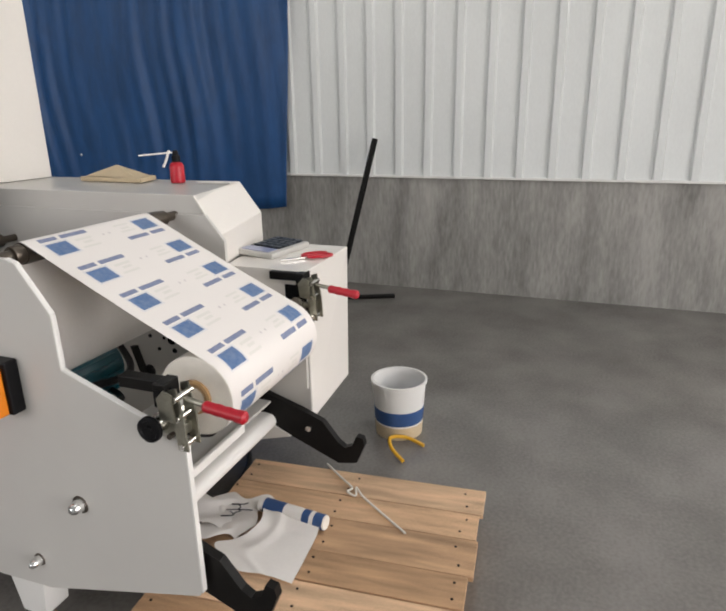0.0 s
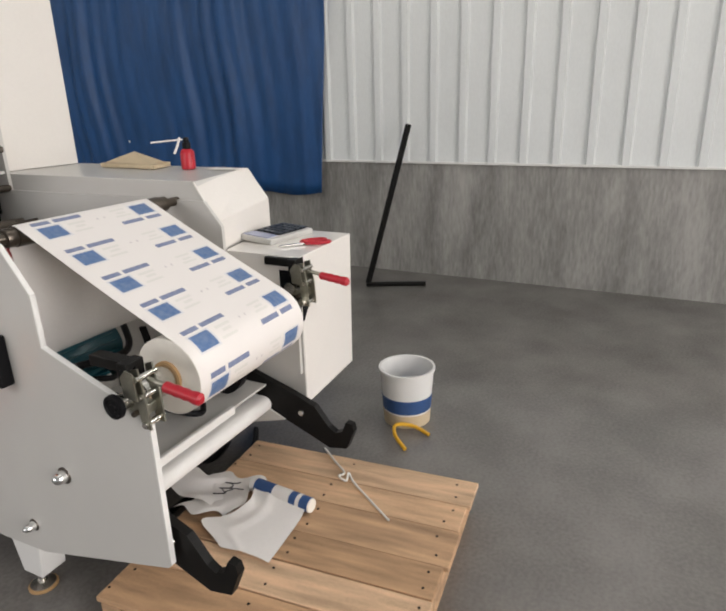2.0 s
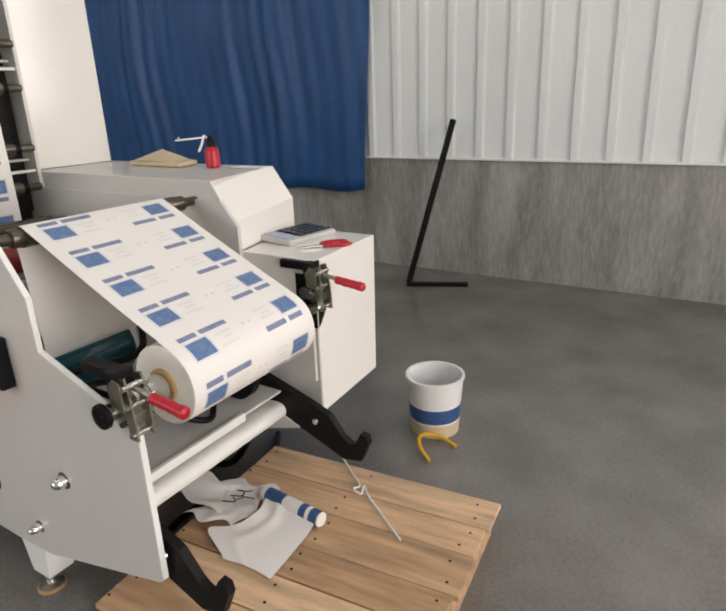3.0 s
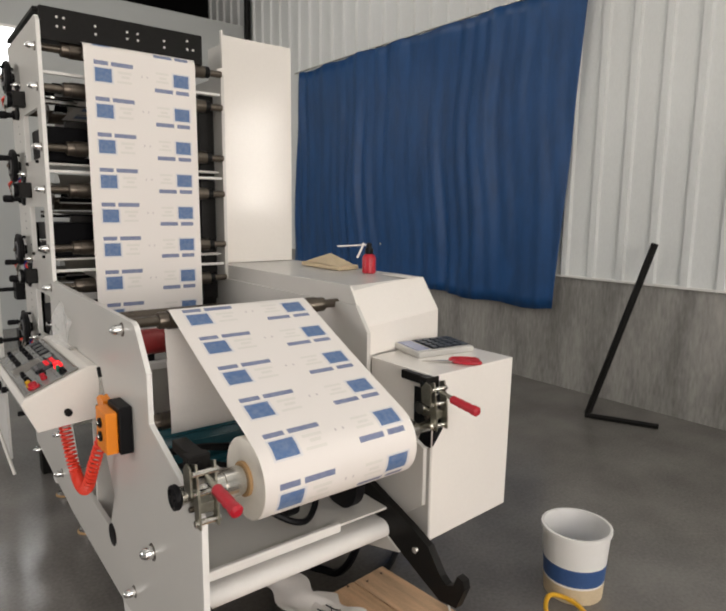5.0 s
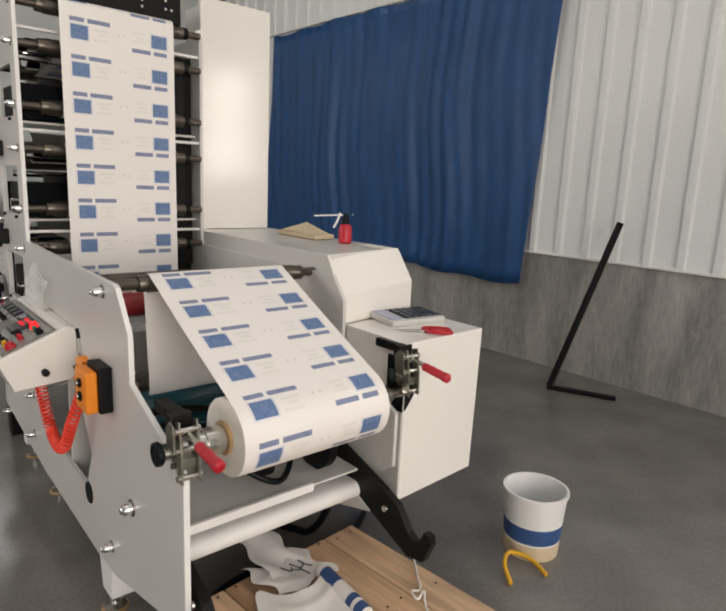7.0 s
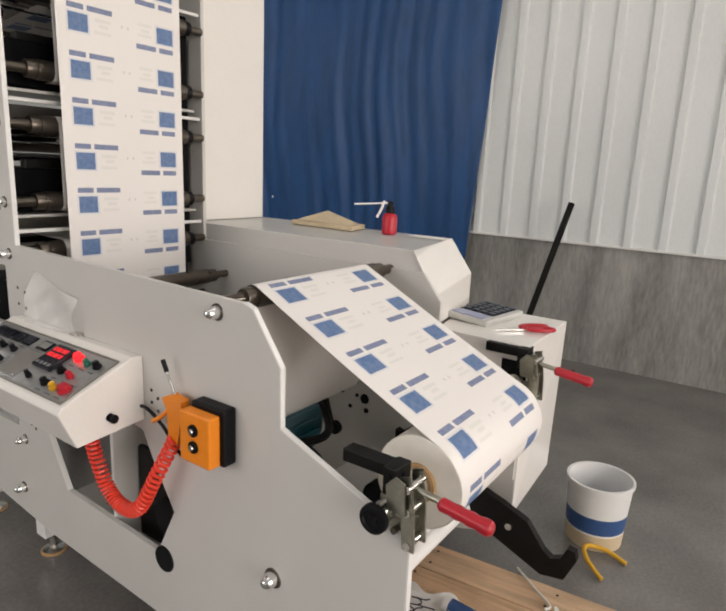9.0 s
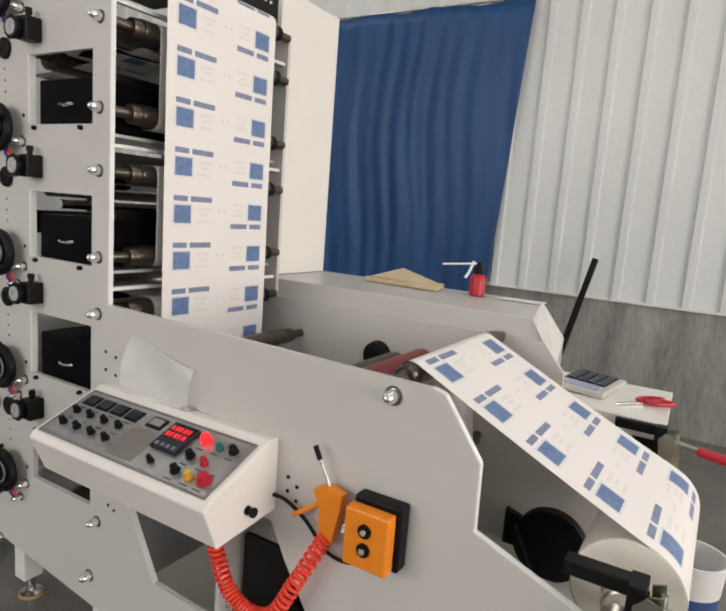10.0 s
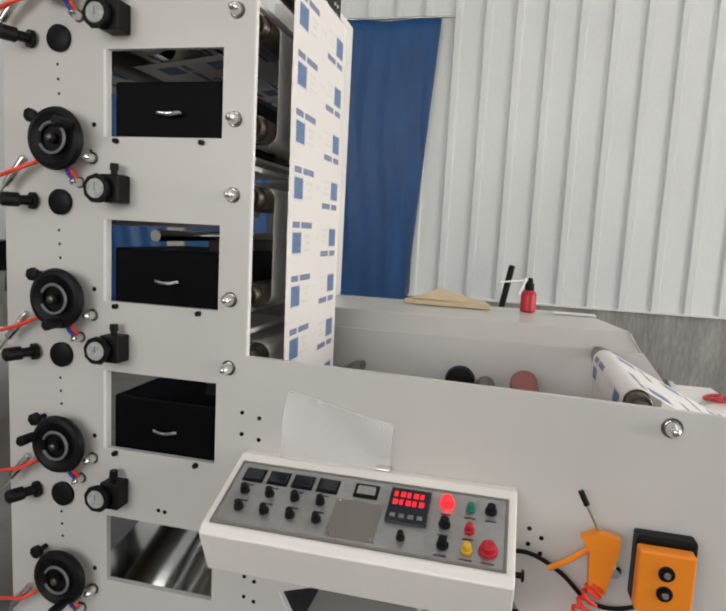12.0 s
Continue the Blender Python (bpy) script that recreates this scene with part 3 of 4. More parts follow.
# drive motor
motor = lathe("drive_motor", [(0, 0.05), (0.01, 0.10), (0.03, 0.115), (0.46, 0.115), (0.48, 0.10), (0.49, 0.05)], (0.04, 0.70, 0.785), "x", TEAL, press, "teal enamelled electric drive motor", 32)
for k in range(20):
    a = radians(18 * k)
    bm = box_bm(0.20, 0.60, -0.004, 0.004, 0.112, 0.126, 0)
    bmesh.ops.transform(bm, matrix=Matrix.Translation((-0.12, 0.70, 0.785)) @ pose(0, 0, 0, math.degrees(a), 0, 0), verts=bm.verts)
    part("cooling_fin", bm, TEAL, motor)
lathe("drive_wheel", [(0, 0.06), (0.01, 0.12), (0.05, 0.12), (0.06, 0.06)], (0.70, 0.30, 0.66), "x", RUBBER, press, "black toothed drive wheel", 40)
tube("drive_belt", [(0.70, 0.42, 0.70), (0.60, 0.30, 0.57), (0.45, 0.20, 0.60), (0.30, 0.35, 0.70), (0.25, 0.55, 0.74)], 0.012, RUBBER, press)
tube("hanging_cable", [(0.93, 0.44, 0.45), (0.92, 0.425, 0.30), (0.91, 0.47, 0.16), (0.90, 0.56, 0.05), (0.88, 0.66, 0.022), (0.80, 0.80, 0.022)], 0.018, RUBBER, press)
tube("floor_cable", [(1.25, 0.56, 0.022), (1.10, 0.47, 0.022), (0.889, 0.423, 0.022), (0.725, 0.475, 0.022), (0.55, 0.49, 0.022), (0.42, 0.472, 0.022), (0.32, 0.43, 0.022)], 0.015, RUBBER, press)
for y, z, r in ((0.79, 0.747, 0.009), (0.747, 0.690, 0.009), (0.72, 0.80, 0.008), (0.714, 0.745, 0.008), (0.665, 0.69, 0.012), (0.675, 0.738, 0.022), (0.78, 0.85, 0.008), (0.86, 0.78, 0.008)):
    lathe("bolt_hole", [(0, r), (0.004, r * 0.9)], (0.895, y, z), "-x", RUBBER, press, seg=14)
tube("inner_cable", [(0.10, 0.60, 0.80), (0.25, 0.52, 0.82), (0.40, 0.50, 0.80), (0.55, 0.60, 0.78), (0.70, 0.8, 0.80)], 0.014, RUBBER, press)
tube("inner_cable", [(0.08, 0.55, 0.76), (0.22, 0.45, 0.79), (0.36, 0.48, 0.74), (0.5, 0.7, 0.70)], 0.011, RUBBER, press)
lathe("crank_boss", [(0, 0.03), (0.02, 0.03), (0.025, 0.02)], (0.895, 0.815, 0.575), "-x", RUBBER, press, seg=16)
part("rear_crank", plate_bm([(0.80, 0.56), (0.835, 0.565), (0.875, 0.70), (0.845, 0.705)], [], 0.855, 0.872), BLACK, press, "black crank lever on the inner plate")


def roll_arm(x, dz=0.0, dy=0.0):
    """Black lifting arm with a hooked end."""
    o = [(-0.285, 0.395), (-0.25, 0.31), (-0.17, 0.295), (0.01, 0.37), (0.45, 0.53), (0.45, 0.66), (-0.01, 0.51), (-0.105, 0.472), (-0.17, 0.39), (-0.20, 0.37), (-0.232, 0.385), (-0.25, 0.43), (-0.278, 0.425)]
    bm = plate_bm([(y + dy, z + dz) for y, z in o], [], x, x + 0.03)
    arm = part("lifting_arm", bm, BLACK, press, "black steel roll lifting arm with a hooked end")
    lathe("arm_pivot", [(0, 0.014), (0.006, 0.012)], (x, -0.04 + dy, 0.43 + dz), "-x", STEEL, arm, seg=14)


roll_arm(0.035)
roll_arm(0.85, 0.015, 0.042)


def clamp(x, y, z):
    """Toggle clamp that holds the rewind shaft: block, brackets, knob and red grip."""
    c = new("toggle_clamp")
    c.parent = press
    c["label"] = "zinc plated toggle clamp with a red grip"
    box("clamp_block", x - 0.012, x + 0.03, y + 0.03, y + 0.16, z + 0.052, z + 0.085, BLACK, c, "black clamp block")
    box("end_block", x - 0.03, x + 0.035, y + 0.0, y + 0.035, z + 0.02, z + 0.088, BLACK, c)
    part("cover_plate", plate_bm([(y - 0.03, z - 0.012), (y + 0.016, z - 0.005), (y + 0.022, z + 0.05), (y + 0.0, z + 0.074), (y - 0.025, z + 0.066)], [], x - 0.036, x - 0.031), ZINC, c)
    lathe("collar", [(0, 0.024), (0.045, 0.024), (0.05, 0.02)], (x - 0.03, y + 0.036, z - 0.032), "x", STEEL, c, "bright steel collar", 20)
    lathe("spacer_bolt", [(0, 0.008), (0.05, 0.008)], (x - 0.03, y + 0.0, z - 0.06), "x", GUNMETAL, c, seg=12)
    for k in (0.035, 0.065):
        lathe("block_screw", [(0, 0.007), (0.004, 0.006)], (x - 0.03, y + 0.018, z + k), "-x", RUBBER, c, seg=10)
        lathe("block_screw", [(0, 0.007), (0.004, 0.006)], (x + 0.0, y, z + k), "-y", RUBBER, c, seg=10)
    box("jaw", x - 0.012, x + 0.03, y - 0.03, y + 0.04, z - 0.065, z - 0.035, ZINC, c)
    part("swing_plate", plate_bm([(y - 0.05, z - 0.10), (y - 0.02, z - 0.10), (y - 0.012, z - 0.02), (y - 0.005, z + 0.07), (y - 0.03, z + 0.078), (y - 0.045, z - 0.01)], [], x - 0.022, x - 0.016), ZINC, c)
    part("swing_plate", plate_bm([(y - 0.05, z - 0.10), (y - 0.02, z - 0.10), (y - 0.012, z - 0.02), (y - 0.005, z + 0.07), (y - 0.03, z + 0.078), (y - 0.045, z - 0.01)], [], x + 0.03, x + 0.036), ZINC, c)
    for yy, zz in ((y - 0.028, z + 0.05), (y - 0.03, z - 0.005), (y - 0.035, z - 0.085)):
        lathe("rivet", [(0, 0.009), (0.072, 0.009)], (x - 0.03, yy, zz), "x", STEEL, c, seg=12)
    turn = pose(0, 0, 0, 97, 0, 0)
    lathe("lever", [(0, 0.008), (0.07, 0.008)], (x + 0.008, y - 0.035, z + 0.038), turn, ZINC, c, seg=12)
    lathe("grip", [(0.0, 0.011), (0.006, 0.016), (0.03, 0.015), (0.045, 0.017), (0.06, 0.015), (0.075, 0.017), (0.09, 0.015), (0.105, 0.018), (0.120, 0.0175), (0.127, 0.010)], (x + 0.008, y - 0.09, z + 0.027), turn, RED, c, "ribbed red plastic grip", 14)


clamp(0.012, -0.03, 0.945)
clamp(0.93, 0.018, 1.0)
lathe("shaft_knob", [(0, 0.018), (0.026, 0.018), (0.028, 0.031), (0.034, 0.036), (0.046, 0.035), (0.048, 0.027), (0.043, 0.024), (0.043, 0.012), (0.047, 0.010)], (-0.004, 0.006, 0.915), "-x", RUBBER, press, "black knurled shaft knob", 20)
lathe("shaft_collar", [(0, 0.026), (0.03, 0.026), (0.034, 0.022)], (-0.030, 0.006, 0.915), "x", STEEL, press, seg=24)

# control desk on the near side plate
desk = new("control_desk")
desk.parent = press
desk["label"] = "cream sloping control desk with knobs and displays"
part("desk_body", prism_bm([(0.0, 0.885), (-0.221, 0.868), (-0.270, 0.982), (-0.258, 0.999), (-0.035, 1.093), (0.0, 1.09)], 0.887, 1.60, "y", 0.004), WHITE, desk)
SL = math.atan2(1.093 - 0.999, -0.035 + 0.258)
DESK = Matrix.Translation((-0.1465, 1.2435, 1.0475)) @ pose(0, 0, 0, 0, -math.degrees(SL), 0)


def on_desk(bm, name, mat, label=""):
    bmesh.ops.transform(bm, matrix=DESK, verts=bm.verts)
    return part(name, bm, mat, desk, label)


on_desk(box_bm(-0.108, 0.082, -0.332, 0.332, -0.002, 0.003, 0.001), "desk_face", BRUSHED, "brushed metal desk face")
for r0 in ((-0.114, -0.108, -0.338, 0.338), (0.082, 0.088, -0.338, 0.338), (-0.108, 0.082, -0.338, -0.332), (-0.108, 0.082, 0.332, 0.338)):
    on_desk(box_bm(*r0, 0.0, 0.0045, 0.001), "face_gasket", TAUPE)
on_desk(box_bm(-0.098, 0.012, -0.05, 0.062, 0.003, 0.0045, 0), "blank_plate", TAUPE)
for u, w in ((-0.092, -0.042), (-0.092, 0.054), (0.006, -0.042), (0.006, 0.054)):
    on_desk(box_bm(u - 0.002, u + 0.002, w - 0.002, w + 0.002, 0.0045, 0.006, 0.0005), "plate_screw", CHROME)
for k in range(4):
    w = 0.288 - 0.0645 * k
    on_desk(box_bm(0.022, 0.066, w - 0.027, w + 0.027, 0.003, 0.006, 0.001), "display_bezel", RUBBER)
    on_desk(box_bm(0.026, 0.062, w - 0.023, w + 0.023, 0.006, 0.010, 0.002), "display", LCD, "dark meter display")
on_desk(box_bm(0.024, 0.066, -0.032, 0.028, 0.003, 0.008, 0.002), "rocker_frame", RUBBER)
on_desk(box_bm(0.032, 0.058, -0.024, 0.020, 0.008, 0.010, 0.001), "counter_window", BRUSHED)
on_desk(box_bm(-0.036, 0.064, -0.158, -0.062, 0.003, 0.016, 0.003), "counter_module", LCD, "black counter with lit red digits")
for r in range(2):
    for k in range(5):
        y0 = -0.072 - 0.0155 * k
        on_desk(box_bm(0.034 - 0.024 * r, 0.050 - 0.024 * r, y0 - 0.009 - 0.003 * ((k + r) % 2), y0, 0.0162, 0.0170, 0), "lit_digit", REDDIGIT)
for k in range(4):
    on_desk(box_bm(-0.028, -0.016, -0.148 + 0.021 * k, -0.135 + 0.021 * k, 0.016, 0.018, 0.001), "module_key", DIALGREY)


def knob(u, w, r, h, mat, name="knob"):
    bm = lathe_bm([(0.003, r * 0.8), (0.006, r), (h * 0.5, r * 0.95), (h * 0.55, r * 0.75), (h, r * 0.7), (h + 0.002, r * 0.4)], 14)
    bmesh.ops.transform(bm, matrix=Matrix.Translation((u, w, 0)), verts=bm.verts)
    ob = on_desk(bm, name, mat)
    return ob


for k in range(4):
    w = 0.292 - 0.0645 * k
    knob(-0.010, w, 0.012, 0.026, RUBBER)
    knob(-0.062, w - 0.006, 0.012, 0.026, RUBBER)
for u, w, r, mat in ((0.044, -0.197, 0.017, REDLIGHT), (0.036, -0.252, 0.011, GREEN), (0.040, -0.298, 0.014, RUBBER), (-0.018, -0.198, 0.014, RUBBER), (-0.024, -0.254, 0.012, RED), (-0.074, -0.107, 0.010, RUBBER), (-0.074, -0.200, 0.014, RUBBER), (-0.078, -0.253, 0.013, YELLOW), (-0.070, -0.298, 0.021, RED)):
    knob(u, w, r, 0.026, mat, "button")
for k in range(4):
    w = 0.292 - 0.0645 * k
    on_desk(box_bm(0.010, 0.014, w - 0.014, w + 0.014, 0.003, 0.0036, 0), "label_bar", INK)
    on_desk(box_bm(-0.040, -0.036, w - 0.018, w + 0.006, 0.003, 0.0036, 0), "label_bar", INK)
for w in (-0.197, -0.252, -0.298):
    on_desk(box_bm(0.012, 0.016, w - 0.012, w + 0.012, 0.003, 0.0036, 0), "label_bar", INK)
    on_desk(box_bm(-0.048, -0.044, w - 0.012, w + 0.012, 0.003, 0.0036, 0), "label_bar", INK)
    on_desk(box_bm(-0.102, -0.098, w - 0.014, w + 0.014, 0.003, 0.0036, 0), "label_bar", INK)
lathe("desk_lock", [(0, 0.012), (0.008, 0.012), (0.008, 0.007), (0.022, 0.007), (0.022, 0.014), (0.028, 0.013)], (-0.118, 0.889, 0.93), "-y", RUBBER, desk, seg=16)
box("desk_hinge", -0.03, 0.0, 1.20, 1.24, 1.09, 1.10, STEEL, desk)

# pendant switch box, its holder, pen and coil hose
pend = new("pendant_switch")
pend.parent = press
pend["label"] = "orange and black pendant switch box"
box("switch_back", -0.045, 0.0, 0.485, 0.615, 0.872, 1.035, RUBBER, pend, "black switch back", 0.006)
box("switch_front", -0.085, -0.046, 0.497, 0.615, 0.876, 1.02, ORANGE, pend, "orange switch front", 0.005)
for z in (0.975, 0.928):
    lathe("push_button", [(0, 0.017), (0.006, 0.017), (0.006, 0.011), (0.010, 0.010)], (-0.085, 0.557, z), "-x", RUBBER, pend, seg=20)
    lathe("button_cap", [(0, 0.008), (0.003, 0.007)], (-0.095, 0.557, z), "-x", STEEL, pend, seg=14)
gun = new("air_gun")
gun.parent = press
gun["label"] = "orange plastic air gun hooked on the side plate"
part("gun_body", plate_bm([(0.672, 0.88), (0.708, 0.875), (0.715, 0.98), (0.735, 1.01), (0.70, 1.028), (0.65, 1.018), (0.65, 0.985)], [], -0.05, -0.022), ORANGE, gun)
tube("gun_trigger", [(-0.035, 0.71, 0.985), (-0.035, 0.755, 0.945), (-0.035, 0.80, 0.915)], 0.007, ORANGE, gun)
tube("gun_nozzle", [(-0.035, 0.69, 1.015), (-0.035, 0.728, 1.085)], 0.004, STEEL, gun, smooth_path=False)
tube("nozzle_tip", [(-0.035, 0.728, 1.085), (-0.035, 0.745, 1.118)], 0.007, RUBBER, gun, smooth_path=False)
lathe("hook_screw", [(0, 0.020), (0.02, 0.018), (0.03, 0.012)], (0, 0.652, 0.925), "-x", CHROME, press, seg=16)
tube("switch_cable", [(-0.01, 0.90, 0.93), (-0.02, 0.84, 0.935), (-0.02, 0.77, 0.90), (-0.02, 0.70, 0.84), (-0.02, 0.63, 0.835), (-0.02, 0.55, 0.872)], 0.0055, RUBBER, press)


def coil(guide, r, turns):
    """Points of a helix round a smooth guide line."""
    G = [Vector(g) for g in guide]
    Q = []
    for i in range(len(G) - 1):
        a, b, c, d = G[max(i - 1, 0)], G[i], G[i + 1], G[min(i + 2, len(G) - 1)]
        for k in range(60):
            s = k / 60
            Q.append(0.5 * ((2 * b) + (c - a) * s + (2 * a - 5 * b + 4 * c - d) * s * s + (3 * b - a - 3 * c + d) * s ** 3))
    out = []
    for i, p in enumerate(Q):
        d = (Q[min(i + 1, len(Q) - 1)] - Q[max(i - 1, 0)]).normalized()
        s = d.cross(Vector((1, 0, 0))).normalized()
        u = s.cross(d)
        a = 2 * math.pi * turns * i / len(Q)
        out.append(p + r * (math.cos(a) * s + math.sin(a) * u))
    return out


tube("coil_hose", coil([(-0.11, 1.02, 0.872), (-0.10, 1.005, 0.77), (-0.09, 0.965, 0.665), (-0.085, 0.89, 0.622), (-0.08, 0.815, 0.648), (-0.065, 0.755, 0.76), (-0.04, 0.69, 0.895)], 0.019, 44), 0.0052, HOSE, press, "coiled red-orange air hose", 6, False)
lathe("hose_coupling", [(0, 0.012), (0.05, 0.012), (0.055, 0.008)], (-0.085, 0.965, 0.615), pose(0, 0, 0, 75, 0, 0), STEEL, press, seg=12)

# fixed cabinets on the far side
cab = thing("electrical_cabinet", "grey-white sheet metal electrical cabinet beside the press with sloped front", "cabinet")


def loft_bm(left, right, x0, x1):
    """A sheet-metal body between two (y, z) profiles."""
    bm = bmesh.new()
    a = [bm.verts.new((x0, y, z)) for y, z in left]
    b = [bm.verts.new((x1, y, z)) for y, z in right]
    bm.faces.new(a)
    bm.faces.new(b)
    for i in range(len(a)):
        j = (i + 1) % len(a)
        bm.faces.new((a[i], a[j], b[j], b[i]))
    bmesh.ops.recalc_face_normals(bm, faces=bm.faces[:])
    bmesh.ops.bevel(bm, geom=bm.edges[:], offset=0.003, segments=2, affect="EDGES", profile=0.5)
    return bm


part("cabinet_body", loft_bm([(0.493, 1.376), (2.40, 1.378), (2.40, 0.25), (0.406, 0.25), (0.400, 1.212)], [(0.592, 1.376), (2.40, 1.378), (2.40, 0.25), (0.505, 0.25), (0.494, 1.230)], 0.915, 1.415), PAINT, cab)
part("sloped_front", loft_bm([(0.490, 1.372), (0.495, 1.378), (0.402, 1.214), (0.402, 1.093), (0.390, 1.093), (0.390, 1.216)], [(0.589, 1.372), (0.594, 1.378), (0.496, 1.232), (0.496, 1.093), (0.484, 1.093), (0.484, 1.234)], 0.905, 1.419), WHITE, cab)
low = thing("outfeed_cabinet", "cream-white steel cabinet carrying the calculator", "cabinet")
part("cabinet_shell", loft_bm([(0.022, 0.44), (0.022, 1.09), (0.388, 1.09), (0.388, 0.44)], [(0.050, 0.44), (0.040, 1.09), (0.482, 1.09), (0.482, 0.44)], 0.940, 1.417), WHITE, low)
part("bearing_recess", prism_bm([(0.942, 0.82), (0.99, 0.88), (0.99, 1.03), (0.942, 1.005)], 0.017, 0.0215, "y"), RUBBER, low, "black recess behind the clamp")
box("side_cover", 0.934, 0.9395, 0.024, 0.38, 0.45, 0.81, PAINT, low, "grey side cover", 0.003)
box("bearing_recess", 0.9365, 0.9398, 0.026, 0.12, 0.812, 1.03, RUBBER, low, "black recess behind the clamp", 0)
lathe("panel_hole", [(0, 0.006), (0.002, 0.006)], (0.934, 0.057, 0.78), "-x", RUBBER, low, seg=10)
tall = thing("tower_cabinet", "tall cream-white cabinet beside the press tower", "cabinet")
part("door_panel", prism_bm([(0.913, 1.381), (1.385, 1.381), (1.385, 2.635), (0.955, 2.635), (0.955, 2.66), (0.945, 2.66), (0.945, 2.46), (0.913, 2.45)], 1.742, 1.762, "y"), WHITE, tall, "glossy cream-white door panel")
# same cabinet in the greyer paint: the side's shade is put into the colour
box("cabinet_shell", 0.96, 1.38, 1.7625, 1.96, 1.381, 2.60, PAINT, tall)
box("door_fold", 0.915, 0.925, 1.736, 1.742, 1.385, 2.44, EDGE, tall, bevel=0)

# ---- paper ----
X0, X1 = 0.185, 0.720
tower_web = [(1.70, 2.44)] + arc(1.62, 2.405, 0.038, 90, 180, 6) + [(1.582, 2.3), (1.582, 2.1), (1.58, 1.9), (1.58, 1.7), (1.578, 1.5), (1.576, 1.3)] + arc(1.50 + 0.042, 1.155, 0.034, 0, -60, 5)
web = thing("printed_paper_web", "white paper web printed with rows of blue squares and bars", "paper web")
sweep("hanging_web", tower_web, X0, X1, PRINT, web, v0=0.002)
sweep("upper_inner_web", [(1.70, 2.19), (1.9, 2.165), (2.1, 2.145), (2.36, 2.13)], X0, X1, PRINT, web, v0=0.1)
for a, b in ((2.23, 1.963), (1.77, 1.495), (1.309, 1.04)):
    r = 0.038
    loop = [(1.98, a + r + 0.01), (1.80, a + r)] + arc(1.665, a, r, 90, 180, 8) + [(1.665 - r, (a + b) / 2)] + arc(1.665, b, r, 180, 270, 8) + [(1.80, b - r), (1.98, b - r)]
    sweep("web_loop", loop, X0 + 0.012, X1 + 0.01, PAPER, web)
RY, RZ, RR = 0.018, 0.907, 0.122
top = (0.60, 1.292 + 0.035)
# the straight run from the guide roller down to the top of the wound roll
ang = math.degrees(math.atan2(top[1] - RZ, top[0] - RY)) + math.degrees(math.acos(min(1, (RR - 0.01) / math.hypot(top[0] - RY, top[1] - RZ))))
wound = arc(RY, RZ, RR + 0.0015, ang, ang + 235, 36)
run = [(0.638, 1.24), (0.638, 1.275)] + arc(0.60, 1.292, 0.036, -10, 118, 8)
p, q = run[-1], wound[0]
run += [(p[0] + (q[0] - p[0]) * k / 8, p[1] + (q[1] - p[1]) * k / 8 - 0.004 * math.sin(math.pi * k / 8)) for k in range(1, 8)]
sweep("rewind_web", run + wound, 0.172, 0.742, PRINT, web, v0=0.055)
sweep("inner_web", [(0.637, 1.28), (0.63, 1.2), (0.618, 1.05), (0.606, 0.92), (0.606, 0.878), (0.613, 0.86)], 0.172, 0.742, PAPER, web)
paper_roll = thing("paper_roll", "wound white printed paper roll on a card core", "paper roll")
lathe("wound_paper", [(0, 0.052), (0.0, RR - 0.002), (0.002, RR), (0.568, RR), (0.57, RR - 0.002), (0.57, 0.052)], (0.1715, RY, RZ), "x", ROLLEND, paper_roll, seg=64)
lathe("card_core", [(0, 0.044), (0, 0.052), (0.59, 0.052), (0.59, 0.044)], (0.1615, RY, RZ), "x", CARD, paper_roll, "brown card core", 40)
lathe("rewind_shaft", [(0, 0.02), (0.075, 0.02), (0.075, 0.036), (0.10, 0.038), (0.12, 0.038), (0.12, 0.043), (0.85, 0.043), (0.88, 0.02), (0.96, 0.02)], (-0.02, RY, RZ), "x", STEEL, paper_roll, "bright steel air shaft", 32)

# ---- things on the cabinets ----
TAUPE2 = material("pale_grey_case_plastic", (0.55, 0.54, 0.51), 0.4, var=0.05)
KEYCAP = material("dark_slate_keys", (0.035, 0.045, 0.06), 0.4, var=0.2, scale=30)
calc = thing("calculator", "grey desktop calculator with a blue-lit screen", "calculator", at=(1.245, 0.30, 1.092))
CT = pose(0, 0, 0, 2.5, 0, -8)


def on_calc(name, x0, x1, y0, y1, z0, z1, mat, label="", bevel=0.003):
    bm = box_bm(x0, x1, y0, y1, z0, z1, bevel)
    bmesh.ops.transform(bm, matrix=CT, verts=bm.verts)
    return part(name, bm, mat, calc, label)


on_calc("calculator_case", -0.16, 0.13, -0.075, 0.115, 0.0, 0.026, TAUPE2, "", 0.006)
on_calc("key_bed", -0.075, 0.125, -0.05, 0.108, 0.026, 0.029, LCD)
on_calc("screen", -0.15, -0.085, -0.045, 0.10, 0.026, 0.030, LCDV, "blue-lit calculator screen", 0.001)
for i in range(5):
    for j in range(4):
        on_calc("key", -0.066 + 0.038 * i, -0.038 + 0.038 * i, -0.044 + 0.037 * j, -0.016 + 0.037 * j, 0.029, 0.034, KEYCAP, "", 0.002)
sc = thing("scissors", "scissors with red plastic handles lying on the cabinet", "scissors")
part("blade", prism_bm([(1.05, 0.20), (1.07, 0.195), (1.135, 0.13), (1.125, 0.118)], 1.093, 1.097, "z"), STEEL, sc)
part("blade", prism_bm([(1.05, 0.185), (1.066, 0.186), (1.142, 0.122), (1.13, 0.112)], 1.097, 1.100, "z"), STEEL, sc)


